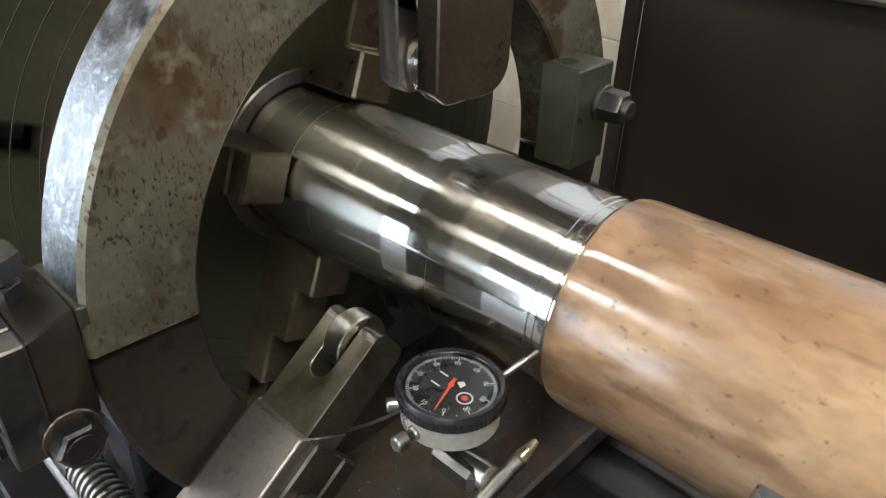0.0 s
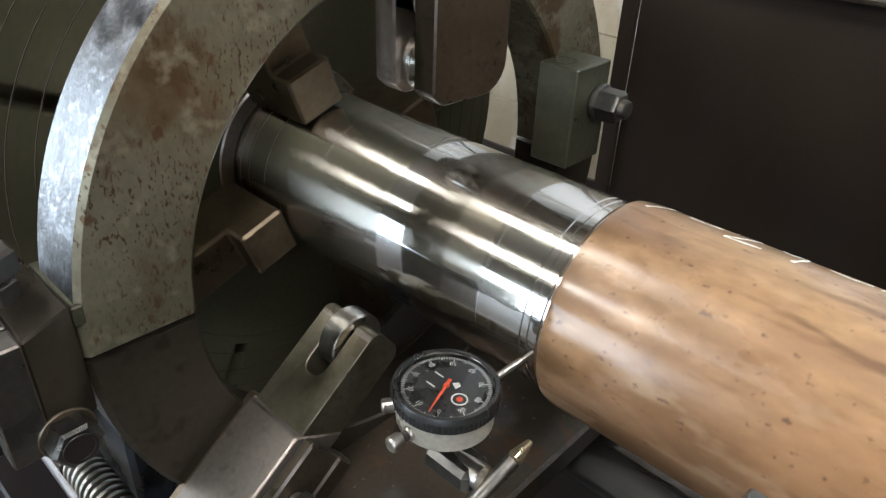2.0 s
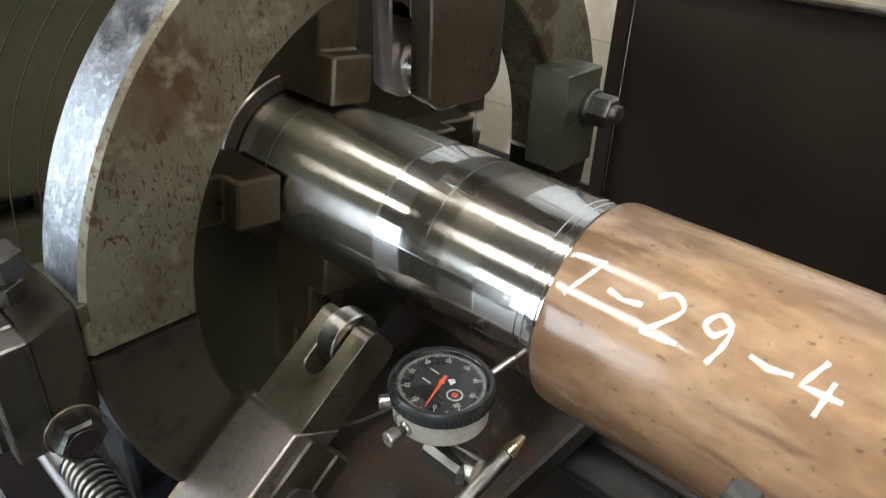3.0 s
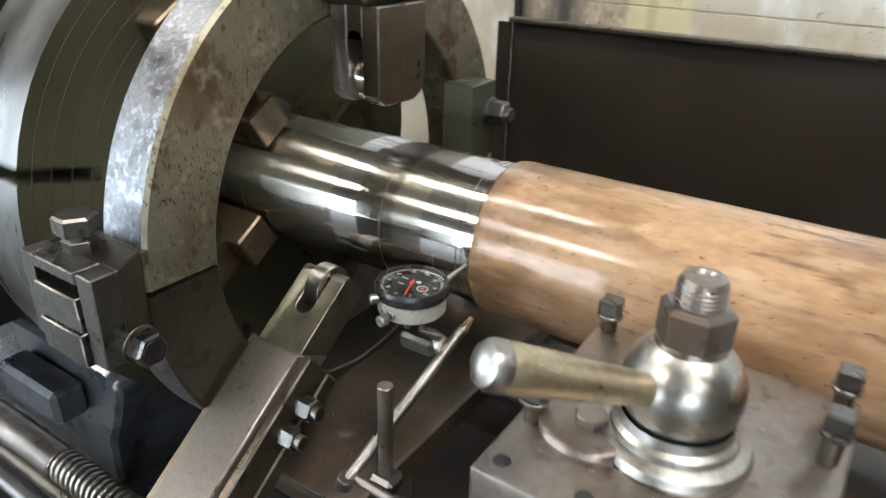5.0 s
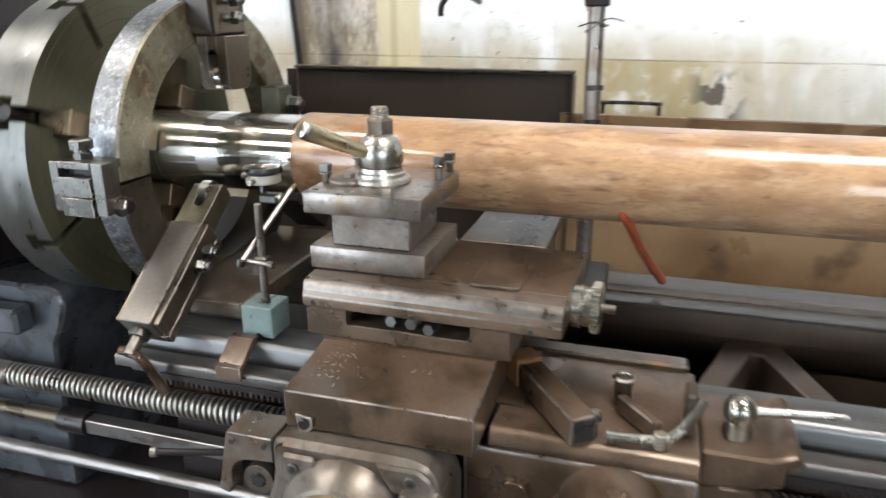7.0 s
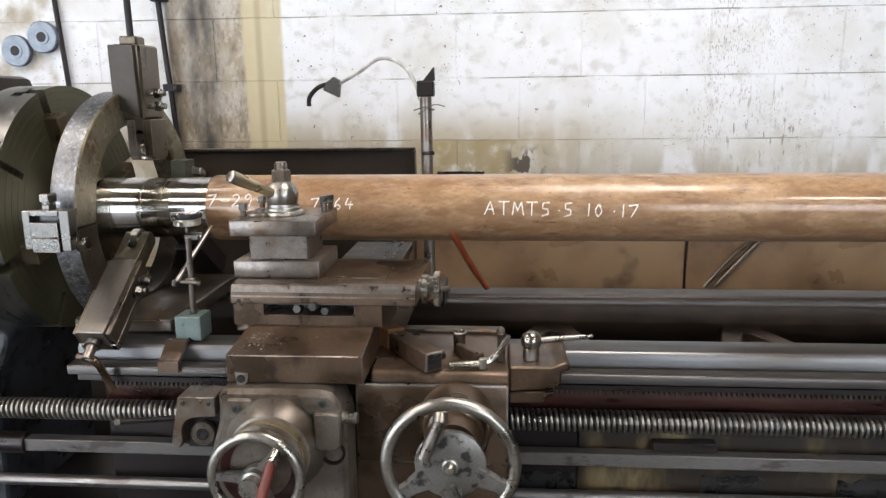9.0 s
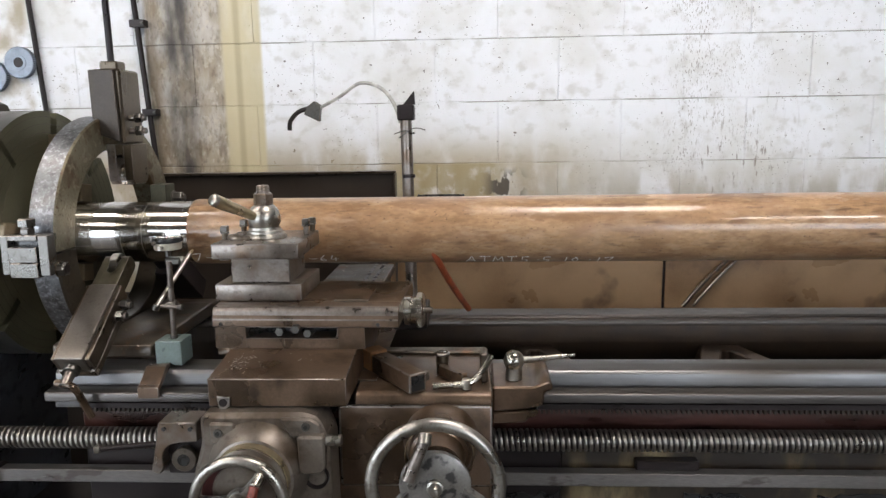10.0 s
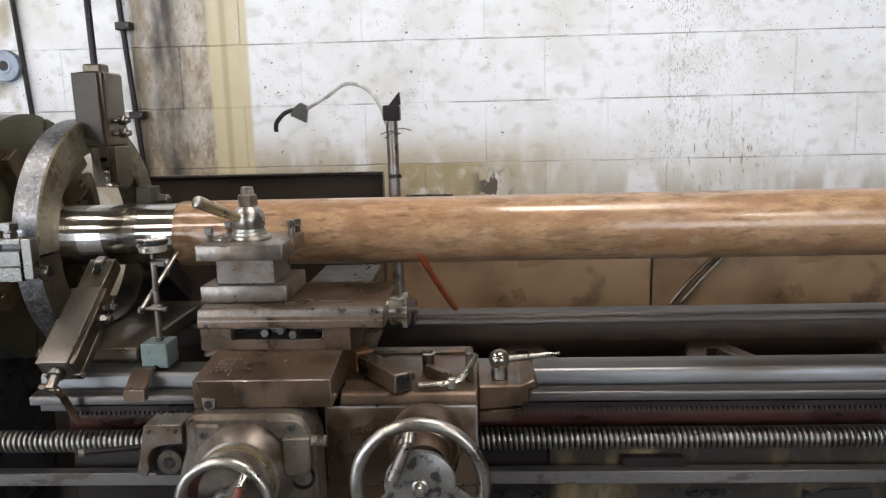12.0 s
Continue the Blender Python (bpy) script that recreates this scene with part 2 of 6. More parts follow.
def wall_material():
    """White block paint with a cream band, soot beside it, brown stains low down and fine drips, all placed along the wall."""
    m = bpy.data.materials.new("white_painted_block")
    m.use_nodes = True
    nt = m.node_tree
    N, L = nt.nodes, nt.links
    b = N["Principled BSDF"]
    geo = N.new("ShaderNodeNewGeometry")
    sep = N.new("ShaderNodeSeparateXYZ")
    L.new(geo.outputs["Position"], sep.inputs[0])

    def ramp(src, a, z, lo=0.0, hi=1.0):
        r = N.new("ShaderNodeMapRange")
        r.interpolation_type = "SMOOTHSTEP"
        for k, v in enumerate((a, z, lo, hi)):
            r.inputs[k + 1].default_value = v
        L.new(src, r.inputs[0])
        return r.outputs[0]

    def mul(a, c):
        k = N.new("ShaderNodeMath")
        k.operation = "MULTIPLY"
        for i, s in enumerate((a, c)):
            if isinstance(s, float):
                k.inputs[i].default_value = s
            else:
                L.new(s, k.inputs[i])
        return k.outputs[0]

    def tex(scale, stretch=(1, 1, 1), detail=6.0, shift=0.0):
        mp = N.new("ShaderNodeMapping")
        mp.inputs["Scale"].default_value, mp.inputs["Location"].default_value = stretch, (shift, 0, shift)
        L.new(geo.outputs["Position"], mp.inputs[0])
        n = N.new("ShaderNodeTexNoise")
        n.inputs["Scale"].default_value, n.inputs["Detail"].default_value = scale, detail
        L.new(mp.outputs[0], n.inputs["Vector"])
        return n.outputs[0]

    def over(below, colour, mask):
        x = N.new("ShaderNodeMix")
        x.data_type = "RGBA"
        L.new(below, x.inputs[6])
        x.inputs[7].default_value = (*colour, 1)
        L.new(mask, x.inputs[0])
        return x.outputs[2]

    def plus(src, v):
        k = N.new("ShaderNodeMath")
        k.inputs[1].default_value = v
        L.new(src, k.inputs[0])
        return k.outputs[0]

    X, Z = plus(sep.outputs["X"], 0.042), plus(sep.outputs["Z"], 0.033)
    base = N.new("ShaderNodeValToRGB")
    base.color_ramp.elements[0].position, base.color_ramp.elements[1].position = 0.3, 0.55
    base.color_ramp.elements[0].color, base.color_ramp.elements[1].color = (0.68, 0.68, 0.65, 1), (0.83, 0.85, 0.88, 1)
    L.new(tex(4.0), base.inputs[0])
    col = base.outputs[0]
    # smudges and black specks
    col = over(col, (0.5, 0.49, 0.45), mul(ramp(tex(22.0, (1, 1, 1.2), 9.0, 2.0), 0.5, 0.72), 0.45))
    col = over(col, (0.12, 0.11, 0.1), mul(ramp(tex(48.0, shift=5.0, detail=2.0), 0.745, 0.765), 0.85))
    col = over(col, (0.16, 0.14, 0.12), mul(mul(ramp(tex(150.0, shift=6.0, detail=3.0), 0.66, 0.7), ramp(tex(5.0, shift=9.5), 0.45, 0.6)), 0.85))
    # dirt caught in the joints, unevenly
    fz = N.new("ShaderNodeMath")
    fz.operation = "PINGPONG"
    L.new(plus(sep.outputs["Z"], -1.145), fz.inputs[0])
    fz.inputs[1].default_value = 0.1015
    crack = mul(ramp(fz.outputs[0], 0.0026, 0.0008), ramp(tex(6.0, (1, 1, 3), shift=11.0), 0.42, 0.56))
    col = over(col, (0.2, 0.18, 0.15), mul(crack, 0.7))
    col = over(col, (0.25, 0.22, 0.2), mul(mul(ramp(tex(190.0, (1.3, 1, 0.5), 3.0, 8.5), 0.58, 0.64), ramp(tex(5.0, shift=12.0), 0.42, 0.58)), mul(mul(ramp(X, 1.17, 1.32), ramp(X, 1.62, 1.46)), 0.7)))
    # drips on the right and rust low down
    drip = mul(ramp(tex(90.0, (1, 1, 0.2), 4.0, 1.0), 0.56, 0.66), mul(ramp(X, 1.2, 1.42), ramp(X, 1.75, 1.5)))
    col = over(col, (0.22, 0.19, 0.16), mul(drip, mul(ramp(Z, 1.5, 1.15), ramp(tex(14.0, shift=7.0), 0.42, 0.6))))
    low = mul(ramp(Z, 1.32, 1.15), ramp(tex(7.0, (1, 1, 0.5), shift=3.0), 0.3, 0.52))
    col = over(col, (0.4, 0.33, 0.2), mul(low, mul(ramp(X, 1.25, 0.75), 0.85)))
    col = over(col, (0.5, 0.48, 0.42), mul(mul(ramp(Z, 1.22, 1.05), ramp(tex(11.0, (1, 1, 0.4), shift=4.0), 0.4, 0.6)), ramp(X, 0.7, 0.9)))
    patch = mul(mul(ramp(X, 0.3, 0.4), ramp(X, 0.72, 0.66)), mul(ramp(Z, 1.185, 1.172), ramp(tex(20.0, shift=1.2), 0.3, 0.5)))
    col = over(col, (0.36, 0.29, 0.15), mul(patch, 0.85))
    stain = mul(ramp(tex(21.0, (1, 1, 0.6), 9.0, 9.0), 0.47, 0.52), mul(mul(ramp(X, 0.62, 0.68), ramp(X, 0.8, 0.73)), ramp(Z, 1.17, 1.12)))
    col = over(col, (0.1, 0.085, 0.065), stain)
    # soot left of the band
    tan = mul(ramp(X, -0.5, -0.485), ramp(X, -0.2, -0.24))
    col = over(col, (0.38, 0.315, 0.225), mul(tan, ramp(tex(16.0, (1.3, 1, 0.6), shift=6.0), 0.3, 0.7, 0.6, 1.0)))
    col = over(col, (0.16, 0.11, 0.06), mul(mul(tan, ramp(tex(34.0, (1.2, 1, 0.5), shift=4.2), 0.46, 0.68)), ramp(Z, 1.7, 1.2, 0.25, 0.65)))
    col = over(col, (0.13, 0.1, 0.07), mul(mul(tan, ramp(tex(85.0, (1, 1, 0.5), 5.0, 3.7), 0.52, 0.68)), 0.4))
    col = over(col, (0.62, 0.57, 0.47), mul(mul(tan, ramp(tex(60.0, (1, 1, 0.7), 6.0, 5.9), 0.56, 0.66)), 0.5))
    soot = mul(mul(ramp(X, -0.47, -0.4), ramp(X, -0.29, -0.375)), ramp(tex(12.0, (1.3, 1, 0.45), 9.0, 8.0), 0.28, 0.66, 0.3, 1.0))
    col = over(col, (0.05, 0.045, 0.042), soot)
    soot2 = mul(mul(ramp(X, -0.5, -0.49), ramp(X, -0.43, -0.47)), ramp(tex(12.0, (1.6, 1, 0.3), shift=1.5), 0.35, 0.55))
    col = over(col, (0.15, 0.11, 0.07), mul(soot2, 0.8))
    band = mul(ramp(X, -0.245, -0.225), ramp(X, -0.095, -0.11))
    col = over(col, (0.6, 0.53, 0.34), mul(band, ramp(tex(10.0, (1, 1, 0.4), shift=2.5), 0.25, 0.5, 0.6, 0.95)))
    edge = mul(ramp(X, -0.2, -0.185), ramp(X, -0.165, -0.18))
    col = over(col, (0.36, 0.29, 0.16), mul(edge, 0.55))
    # left board side grime
    col = over(col, (0.4, 0.35, 0.26), mul(ramp(X, -0.87, -0.9), ramp(tex(8.0, shift=3.3), 0.4, 0.65)))
    L.new(col, b.inputs["Base Color"])
    b.inputs["Roughness"].default_value = 0.6
    bp = N.new("ShaderNodeBump")
    bp.inputs["Strength"].default_value, bp.inputs["Distance"].default_value = 0.6, 0.003
    L.new(tex(38.0, (1, 1, 0.7), 9.0), bp.inputs["Height"])
    L.new(bp.outputs[0], b.inputs["Normal"])
    return m


M_BLOCK = wall_material()
M_PANEL = mat("dark_splash_sheet", (0.032, 0.022, 0.015), 0.42, 0.2, dark=(0.017, 0.0115, 0.009), scale=4, bump=0.1, spots=(0.05, 0.04, 0.026), spot_scale=9, spot_at=0.6, spot_soft=0.2, spot_mix=0.5, spot_stretch=(1.5, 1, 0.5))
M_PAN = mat("brown_stained_sheet", (0.19, 0.115, 0.06), 0.33, 0.1, dark=(0.1, 0.058, 0.03), scale=3, amount=0.8, bump=0.15, spots=(0.045, 0.025, 0.016), spot_scale=7, spot_at=0.58, spot_soft=0.12, spot_mix=0.75, blotch=(0.25, 0.165, 0.095), blotch_scale=2.2, blotch_at=0.52)
M_RED = mat("red_paint", (0.17, 0.035, 0.022), 0.4, 0, dark=(0.08, 0.02, 0.014), scale=60, spots=(0.25, 0.16, 0.12), spot_scale=120, spot_at=0.64)
M_CASE = mat("nickel_plated_case", (0.62, 0.59, 0.5), 0.32, 0.55, dark=(0.48, 0.44, 0.35), scale=40, bump=0.04)
M_NEEDLE = mat("red_needle", (0.75, 0.09, 0.03), 0.4)
M_WHITE = mat("white_print", (0.8, 0.8, 0.76), 0.6)
M_STAIN = mat("oil_stained_pale_paint", (0.22, 0.165, 0.085), 0.4, 0.0, dark=(0.05, 0.03, 0.015), scale=13, amount=1.0, stretch=(1.2, 1, 0.35), bump=0.15, spots=(0.02, 0.014, 0.01), spot_scale=16, spot_at=0.44, spot_soft=0.14, spot_mix=0.92, spot_stretch=(1.2, 1, 0.5), blotch=(0.02, 0.014, 0.01), blotch_scale=7, blotch_at=0.42, blotch_soft=0.12)
M_GEAR = mat("grey_gear_steel", (0.3, 0.34, 0.39), 0.4, 0.5, dark=(0.17, 0.19, 0.22), scale=30)
M_CHALK = mat("white_paint_marker", (0.92, 0.91, 0.87), 0.7, bump=0.3, scale=150, dark=(0.8, 0.77, 0.7))
M_FLOOR = mat("oily_concrete", (0.095, 0.083, 0.07), 0.5, 0, scale=3)
M_CEIL = mat("dim_wall_paint", (0.1, 0.092, 0.08), 0.8, 0, scale=2)
M_ROOF = mat("pale_ceiling_paint", (0.19, 0.175, 0.15), 0.8, 0, scale=2)
M_RUST = mat("rusty_steel", (0.3, 0.15, 0.06), 0.6, 0.3, dark=(0.16, 0.08, 0.04), scale=40, bump=0.3)
M_ORANGE = mat("orange_red_rubber", (0.45, 0.1, 0.04), 0.4, dark=(0.1, 0.025, 0.014), scale=40)
M_TUBE = mat("fluorescent_light", (1.0, 0.965, 0.94), emit=20.0)
M_SKY = mat("daylight_outside", (0.76, 0.87, 1.0), emit=6.8)
M_GLASS = bpy.data.materials.new("dial_crystal")
M_GLASS.use_nodes = True
_g = M_GLASS.node_tree.nodes["Principled BSDF"]
_g.inputs["Transmission Weight"].default_value, _g.inputs["Roughness"].default_value, _g.inputs["IOR"].default_value = 1.0, 0.03, 1.3


over_noise(M_RING, (0.1, 0.062, 0.033), 17, (1, 1, 1), 0.54, 0.7, 0.7, 5.4)
over_noise(M_RING, (0.085, 0.042, 0.018), 120, (1, 1.5, 0.7), 0.62, 0.68, 0.8, 1.3)
over_noise(M_RING, (0.3, 0.27, 0.2), 70, (1, 1, 1), 0.58, 0.7, 0.6, 2.0)
over_noise(M_RIM, (0.38, 0.39, 0.41), 170, (1, 1, 1), 0.52, 0.64, 0.6, 4.0)
over_noise(M_RIM, (0.1, 0.09, 0.08), 30, (1, 1, 1), 0.56, 0.7, 0.6, 7.0)


# ---- mesh helpers ----
def thing(name, at, label, category, group="", kind=""):
    ob = new(name)
    ob.location = at
    ob.empty_display_size = 0.02
    return tagged(ob, label, category, group, kind)


def origin(ob):
    o = Vector((0, 0, 0))
    while ob:
        o += ob.location
        ob = ob.parent
    return o


def worn_edges(me):
    """Gives the narrow bevels of a steel part their rubbed, brighter metal."""
    me.materials.append(M_EDGE)
    for p in me.polygons:
        if len(p.vertices) == 4:
            c = [me.vertices[v].co for v in p.vertices]
            sides = sorted((c[k] - c[k - 1]).length for k in range(4))
            if sides[0] < 0.0032 and sides[2] > 0.012:
                p.material_index = 1


def part(name, bm, material, parent=None, label="", smooth=True, kind=""):
    """Links a bmesh, given in world places, as one mesh object under a thing or part."""
    if parent:
        bmesh.ops.translate(bm, vec=-origin(parent), verts=bm.verts)
    bmesh.ops.recalc_face_normals(bm, faces=bm.faces)
    me = bpy.data.meshes.new(name)
    bm.to_mesh(me)
    bm.free()
    me.materials.append(material)
    if material.name in WORN:
        worn_edges(me)
    if smooth:
        me.shade_smooth()
        me.set_sharp_from_angle(angle=radians(35))
    ob = new(name, me)
    ob.parent = parent
    return tagged(ob, label, kind=kind)


def box(x0, x1, y0, y1, z0, z1, bevel=0.002, bm=None, m=None, seg=1):
    bm2 = bmesh.new()
    bmesh.ops.create_cube(bm2, size=1)
    for v in bm2.verts:
        v.co = Vector((x0 + (v.co.x + 0.5) * (x1 - x0), y0 + (v.co.y + 0.5) * (y1 - y0), z0 + (v.co.z + 0.5) * (z1 - z0)))
    if bevel:
        bmesh.ops.bevel(bm2, geom=bm2.edges[:], offset=bevel, segments=seg, affect="EDGES", profile=0.5)
    if m:
        bmesh.ops.transform(bm2, matrix=m, verts=bm2.verts)
    return join(bm, bm2)


def join(bm, bm2):
    if bm is None:
        return bm2
    me = bpy.data.meshes.new("tmp")
    bm2.to_mesh(me)
    bm.from_mesh(me)
    bpy.data.meshes.remove(me)
    bm2.free()
    return bm


def align(p0, p1):
    """The pose at p0 whose z runs to p1."""
    d = Vector(p1) - Vector(p0)
    return Matrix.Translation(p0) @ d.to_track_quat("Z", "Y").to_matrix().to_4x4(), d.length


def revolve(profile, p0, p1, seg=32, bm=None, arc=(0, 360)):
    """A turned shape about the line from p0 towards p1: profile of (along, radius) in metres."""
    m, _ = align(p0, p1)
    bm2 = bmesh.new()
    full = arc[1] - arc[0] >= 360
    n = seg if full else seg + 1
    rings = []
    for a, r in profile:
        if r < 1e-6:
            rings.append([bm2.verts.new(m @ Vector((0, 0, a)))])
        else:
            rings.append([bm2.verts.new(m @ Vector((r * math.cos(t), r * math.sin(t), a))) for t in (radians(arc[0] + (arc[1] - arc[0]) * k / seg) for k in range(n))])
    for A, B in zip(rings, rings[1:]):
        for k in range(n if full else n - 1):
            j = (k + 1) % n
            if len(A) == 1 and len(B) == 1:
                continue
            if len(A) == 1:
                bm2.faces.new((A[0], B[k], B[j]))
            elif len(B) == 1:
                bm2.faces.new((A[k], A[j], B[0]))
            else:
                bm2.faces.new((A[k], A[j], B[j], B[k]))
    return join(bm, bm2)


def rod(p0, p1, r, bm=None, seg=20, ch=0.0008, r1=None):
    """A round bar with chamfered ends."""
    ln = (Vector(p1) - Vector(p0)).length
    r1 = r if r1 is None else r1
    ch = min(ch, r * 0.4, ln * 0.3)
    return revolve([(0, 0), (0, r - ch), (ch, r), (ln - ch, r1), (ln, r1 - ch), (ln, 0)], p0, p1, seg, bm)


def hexagon(p0, p1, r, bm=None):
    ln = (Vector(p1) - Vector(p0)).length
    return revolve([(0, 0), (0, r), (ln * 0.85, r), (ln, r * 0.86), (ln, 0)], p0, p1, 6, bm)


def wire(points, r, bm=None, seg=10, closed=False):
    """A bent rod through points, smoothed."""
    P = [Vector(p) for p in points]
    n = len(P)
    fine = []
    for i in range(n if closed else n - 1):
        a, b, c, d = (P[(i - 1) % n] if closed else P[max(i - 1, 0)]), P[i], P[(i + 1) % n], (P[(i + 2) % n] if closed else P[min(i + 2, n - 1)])
        for k in range(6):
            t = k / 6
            fine.append(0.5 * ((2 * b) + (c - a) * t + (2 * a - 5 * b + 4 * c - d) * t * t + (3 * b - a - 3 * c + d) * t ** 3))
    if not closed:
        fine.append(P[-1])
    bm2 = bmesh.new()
    rings = []
    side = None
    for i, p in enumerate(fine):
        q = fine[(i + 1) % len(fine)] if (closed or i + 1 < len(fine)) else p
        o = fine[i - 1] if (closed or i) else p
        d = (q - o).normalized()
        if side is None:
            side = d.orthogonal().normalized()
        side = (side - d * side.dot(d)).normalized()
        up = d.cross(side)
        rings.append([bm2.verts.new(p + r * (math.cos(t) * side + math.sin(t) * up)) for t in (2 * math.pi * k / seg for k in range(seg))])
    pairs = list(zip(rings, rings[1:])) + ([(rings[-1], rings[0])] if closed else [])
    for A, B in pairs:
        for k in range(seg):
            j = (k + 1) % seg
            bm2.faces.new((A[k], A[j], B[j], B[k]))
    if not closed:
        bm2.faces.new(rings[0])
        bm2.faces.new(rings[-1])
    return join(bm, bm2)


def prism(outline, axis, a, b, bevel=0.0, bm=None, m=None):
    """An outline drawn in the two other axes, drawn out along axis from a to b."""
    bm2 = bmesh.new()
    put = {"x": lambda u, v, w: (w, u, v), "y": lambda u, v, w: (u, w, v), "z": lambda u, v, w: (u, v, w)}[axis]
    A = [bm2.verts.new(put(u, v, a)) for u, v in outline]
    B = [bm2.verts.new(put(u, v, b)) for u, v in outline]
    bm2.faces.new(A)
    bm2.faces.new(list(reversed(B)))
    for k in range(len(A)):
        j = (k + 1) % len(A)
        bm2.faces.new((A[k], A[j], B[j], B[k]))
    bmesh.ops.recalc_face_normals(bm2, faces=bm2.faces)
    if bevel:
        bmesh.ops.bevel(bm2, geom=bm2.edges[:], offset=bevel, segments=1, affect="EDGES")
    if m:
        bmesh.ops.transform(bm2, matrix=m, verts=bm2.verts)
    return join(bm, bm2)


def arc_pts(cx, cy, r, a0, a1, n):
    return [(cx + r * math.cos(radians(a0 + (a1 - a0) * k / n)), cy + r * math.sin(radians(a0 + (a1 - a0) * k / n))) for k in range(n + 1)]


# ---- setting ----
def build_room():
    wall = thing("wall_north", (0, WALL + 0.02, 0), "white painted concrete block wall, stained near the lathe", "wall", kind="structure")
    part("mortar", box(-5, 6, WALL + 0.0035, 1.2, 0, 3.8, 0), M_BLOCK, wall, "painted mortar bed behind the blocks")
    floor = part("floor", box(-5, 6, -5, 1.2, -0.1, 0, 0), M_FLOOR)
    tagged(floor, "worn grey concrete workshop floor with oil marks", "floor", kind="structure")
    ceil = part("ceiling", box(-5, 6, -5, 1.2, 3.8, 3.9, 0), M_ROOF)
    tagged(ceil, "dim painted workshop ceiling", "ceiling", kind="structure")
    tagged(part("wall_east", box(6, 6.1, -5, 1.2, 0, 3.8, 0), M_CEIL), "plain dim workshop end wall", "wall", kind="structure")
    west = thing("wall_west", (-5, 0, 0), "plain dim workshop end wall with open doorway", "wall", kind="structure")
    for y0, y1, z0, z1 in ((-1.6, 1.2, 0, 3.8), (-3.6, -1.6, 2.4, 3.8), (-5, -3.6, 0, 3.8)):
        part("wall_section", box(-5.2, -5, y0, y1, z0, z1, 0), M_CEIL, west)
    tagged(part("backdrop", box(-5.9, -5.8, -5.6, 0, 0, 3.8, 0), M_SKY), "bright overcast daylight outside the end door", "backdrop", kind="structure")
    # south wall with a wide open doorway and a window band
    south = thing("wall_south", (0, -5, 0), "plain dim workshop wall with doorway and windows", "wall", kind="structure")
    for b in ((-5, -4.8, 0, 3.8), (-4.8, -1.9, 2.3, 3.8), (-1.9, 1.6, 0, 3.8), (1.6, 4.6, 0, 0.9), (1.6, 4.6, 2.6, 3.8), (4.6, 6, 0, 3.8)):
        part("wall_section", box(b[0], b[1], -5.2, -5, b[2], b[3], 0), M_CEIL, south)
    tagged(part("backdrop", box(-6, 6, -5.9, -5.8, 0, 3.8, 0), M_SKY), "bright overcast daylight outside", "backdrop", kind="structure")


def build_lights():
    """Fluorescent ceiling lights in two rows, hung along the lathe."""
    first = {}
    for x, y, half in ((-2.36, -0.58, 0.14), (-1.37, -0.58, 0.14), (1.07, -0.64, 0.34), (-1.8, -2.9, 0.34), (-2.8, -2.9, 0.34), (2.6, -2.9, 0.34)):
        if half in first:
            copy_thing(first[half], pose(x, y, 3.25))
            continue
        fixture = first[half] = thing("ceiling_light", (0, 0, 3.25), "glowing fluorescent ceiling light with diffuser", "ceiling light", "ceiling lights")
        part("housing", box(-0.5, 0.5, -half - 0.02, half + 0.02, 3.25, 3.31, 0.004), M_WHITE, fixture)
        part("diffuser", box(-0.48, 0.48, -half, half, 3.235, 3.249, 0.003), M_TUBE, fixture, "glowing diffuser")
        for hx in (-0.4, 0.4):
            part("hanger", rod((hx, 0, 3.31), (hx, 0, 3.8), 0.006), M_STEEL, fixture)
        fixture.matrix_basis = pose(x, y, 3.25)


def build_blocks():
    """Blocks of the north wall: courses of 0.203 m with a running bond."""
    wall = bpy.data.objects["wall_north"]
    bm = box(-0.2022, 0.2022, 0, 0.03, -0.1006, 0.1006, 0.0018)
    me = bpy.data.meshes.new("block")
    bmesh.ops.recalc_face_normals(bm, faces=bm.faces)
    bm.to_mesh(me)
    bm.free()
    me.materials.append(M_BLOCK)
    rnd = random.Random(4)
    for row in range(-5, 9):
        z = 1.145 + 0.203 * (row + 0.5)
        shift = 0.842 if row % 2 else 0.644
        for col in range(-8, 8):
            x = shift + 0.406 * col + 0.203
            if -2.6 < x < 3.4 and z > 0.2:
                ob = new("block", me)
                ob.parent = wall
                ob.location = Vector((x, WALL + rnd.uniform(-0.0005, 0.001), z)) - origin(wall)
                ob.rotation_euler = (0, rnd.uniform(-0.003, 0.003), 0)


def build_wall_fittings():
    # conduit and board fixed to the wall
    y = WALL - 0.016
    pipe = thing("conduit", (-0.55, y, 1.0), "thin dark steel conduit clipped to the wall", "conduit")
    part("tube", rod((-0.5035, y, 0.85), (-0.6226, y, 2.7), 0.009), M_DARK, pipe)
    for z in (1.33, 1.62):
        part("clip", box(-0.469 - 0.0645 * z, -0.417 - 0.0645 * z, y - 0.014, WALL, z - 0.012, z + 0.012, 0.002), M_DARK, pipe)
        part("clip_screw", rod((-0.424 - 0.0645 * z, y - 0.014, z), (-0.424 - 0.0645 * z, y - 0.02, z), 0.005), M_STEEL, pipe)
    board = thing("tool_board", (-1.2, WALL, 1.5), "dirty white painted board on the wall", "board")
    part("sheet", prism([(-2.3, 0.9), (-0.872, 0.9), (-0.976, 2.6), (-2.3, 2.6)], "y", WALL - 0.02, WALL - 0.002, 0.001), M_BLOCK, board)
    part("edge_strip", prism([(-0.8715, 0.9), (-0.865, 0.9), (-0.969, 2.6), (-0.9755, 2.6)], "y", WALL - 0.024, WALL - 0.001, 0.001), M_DARK, board)


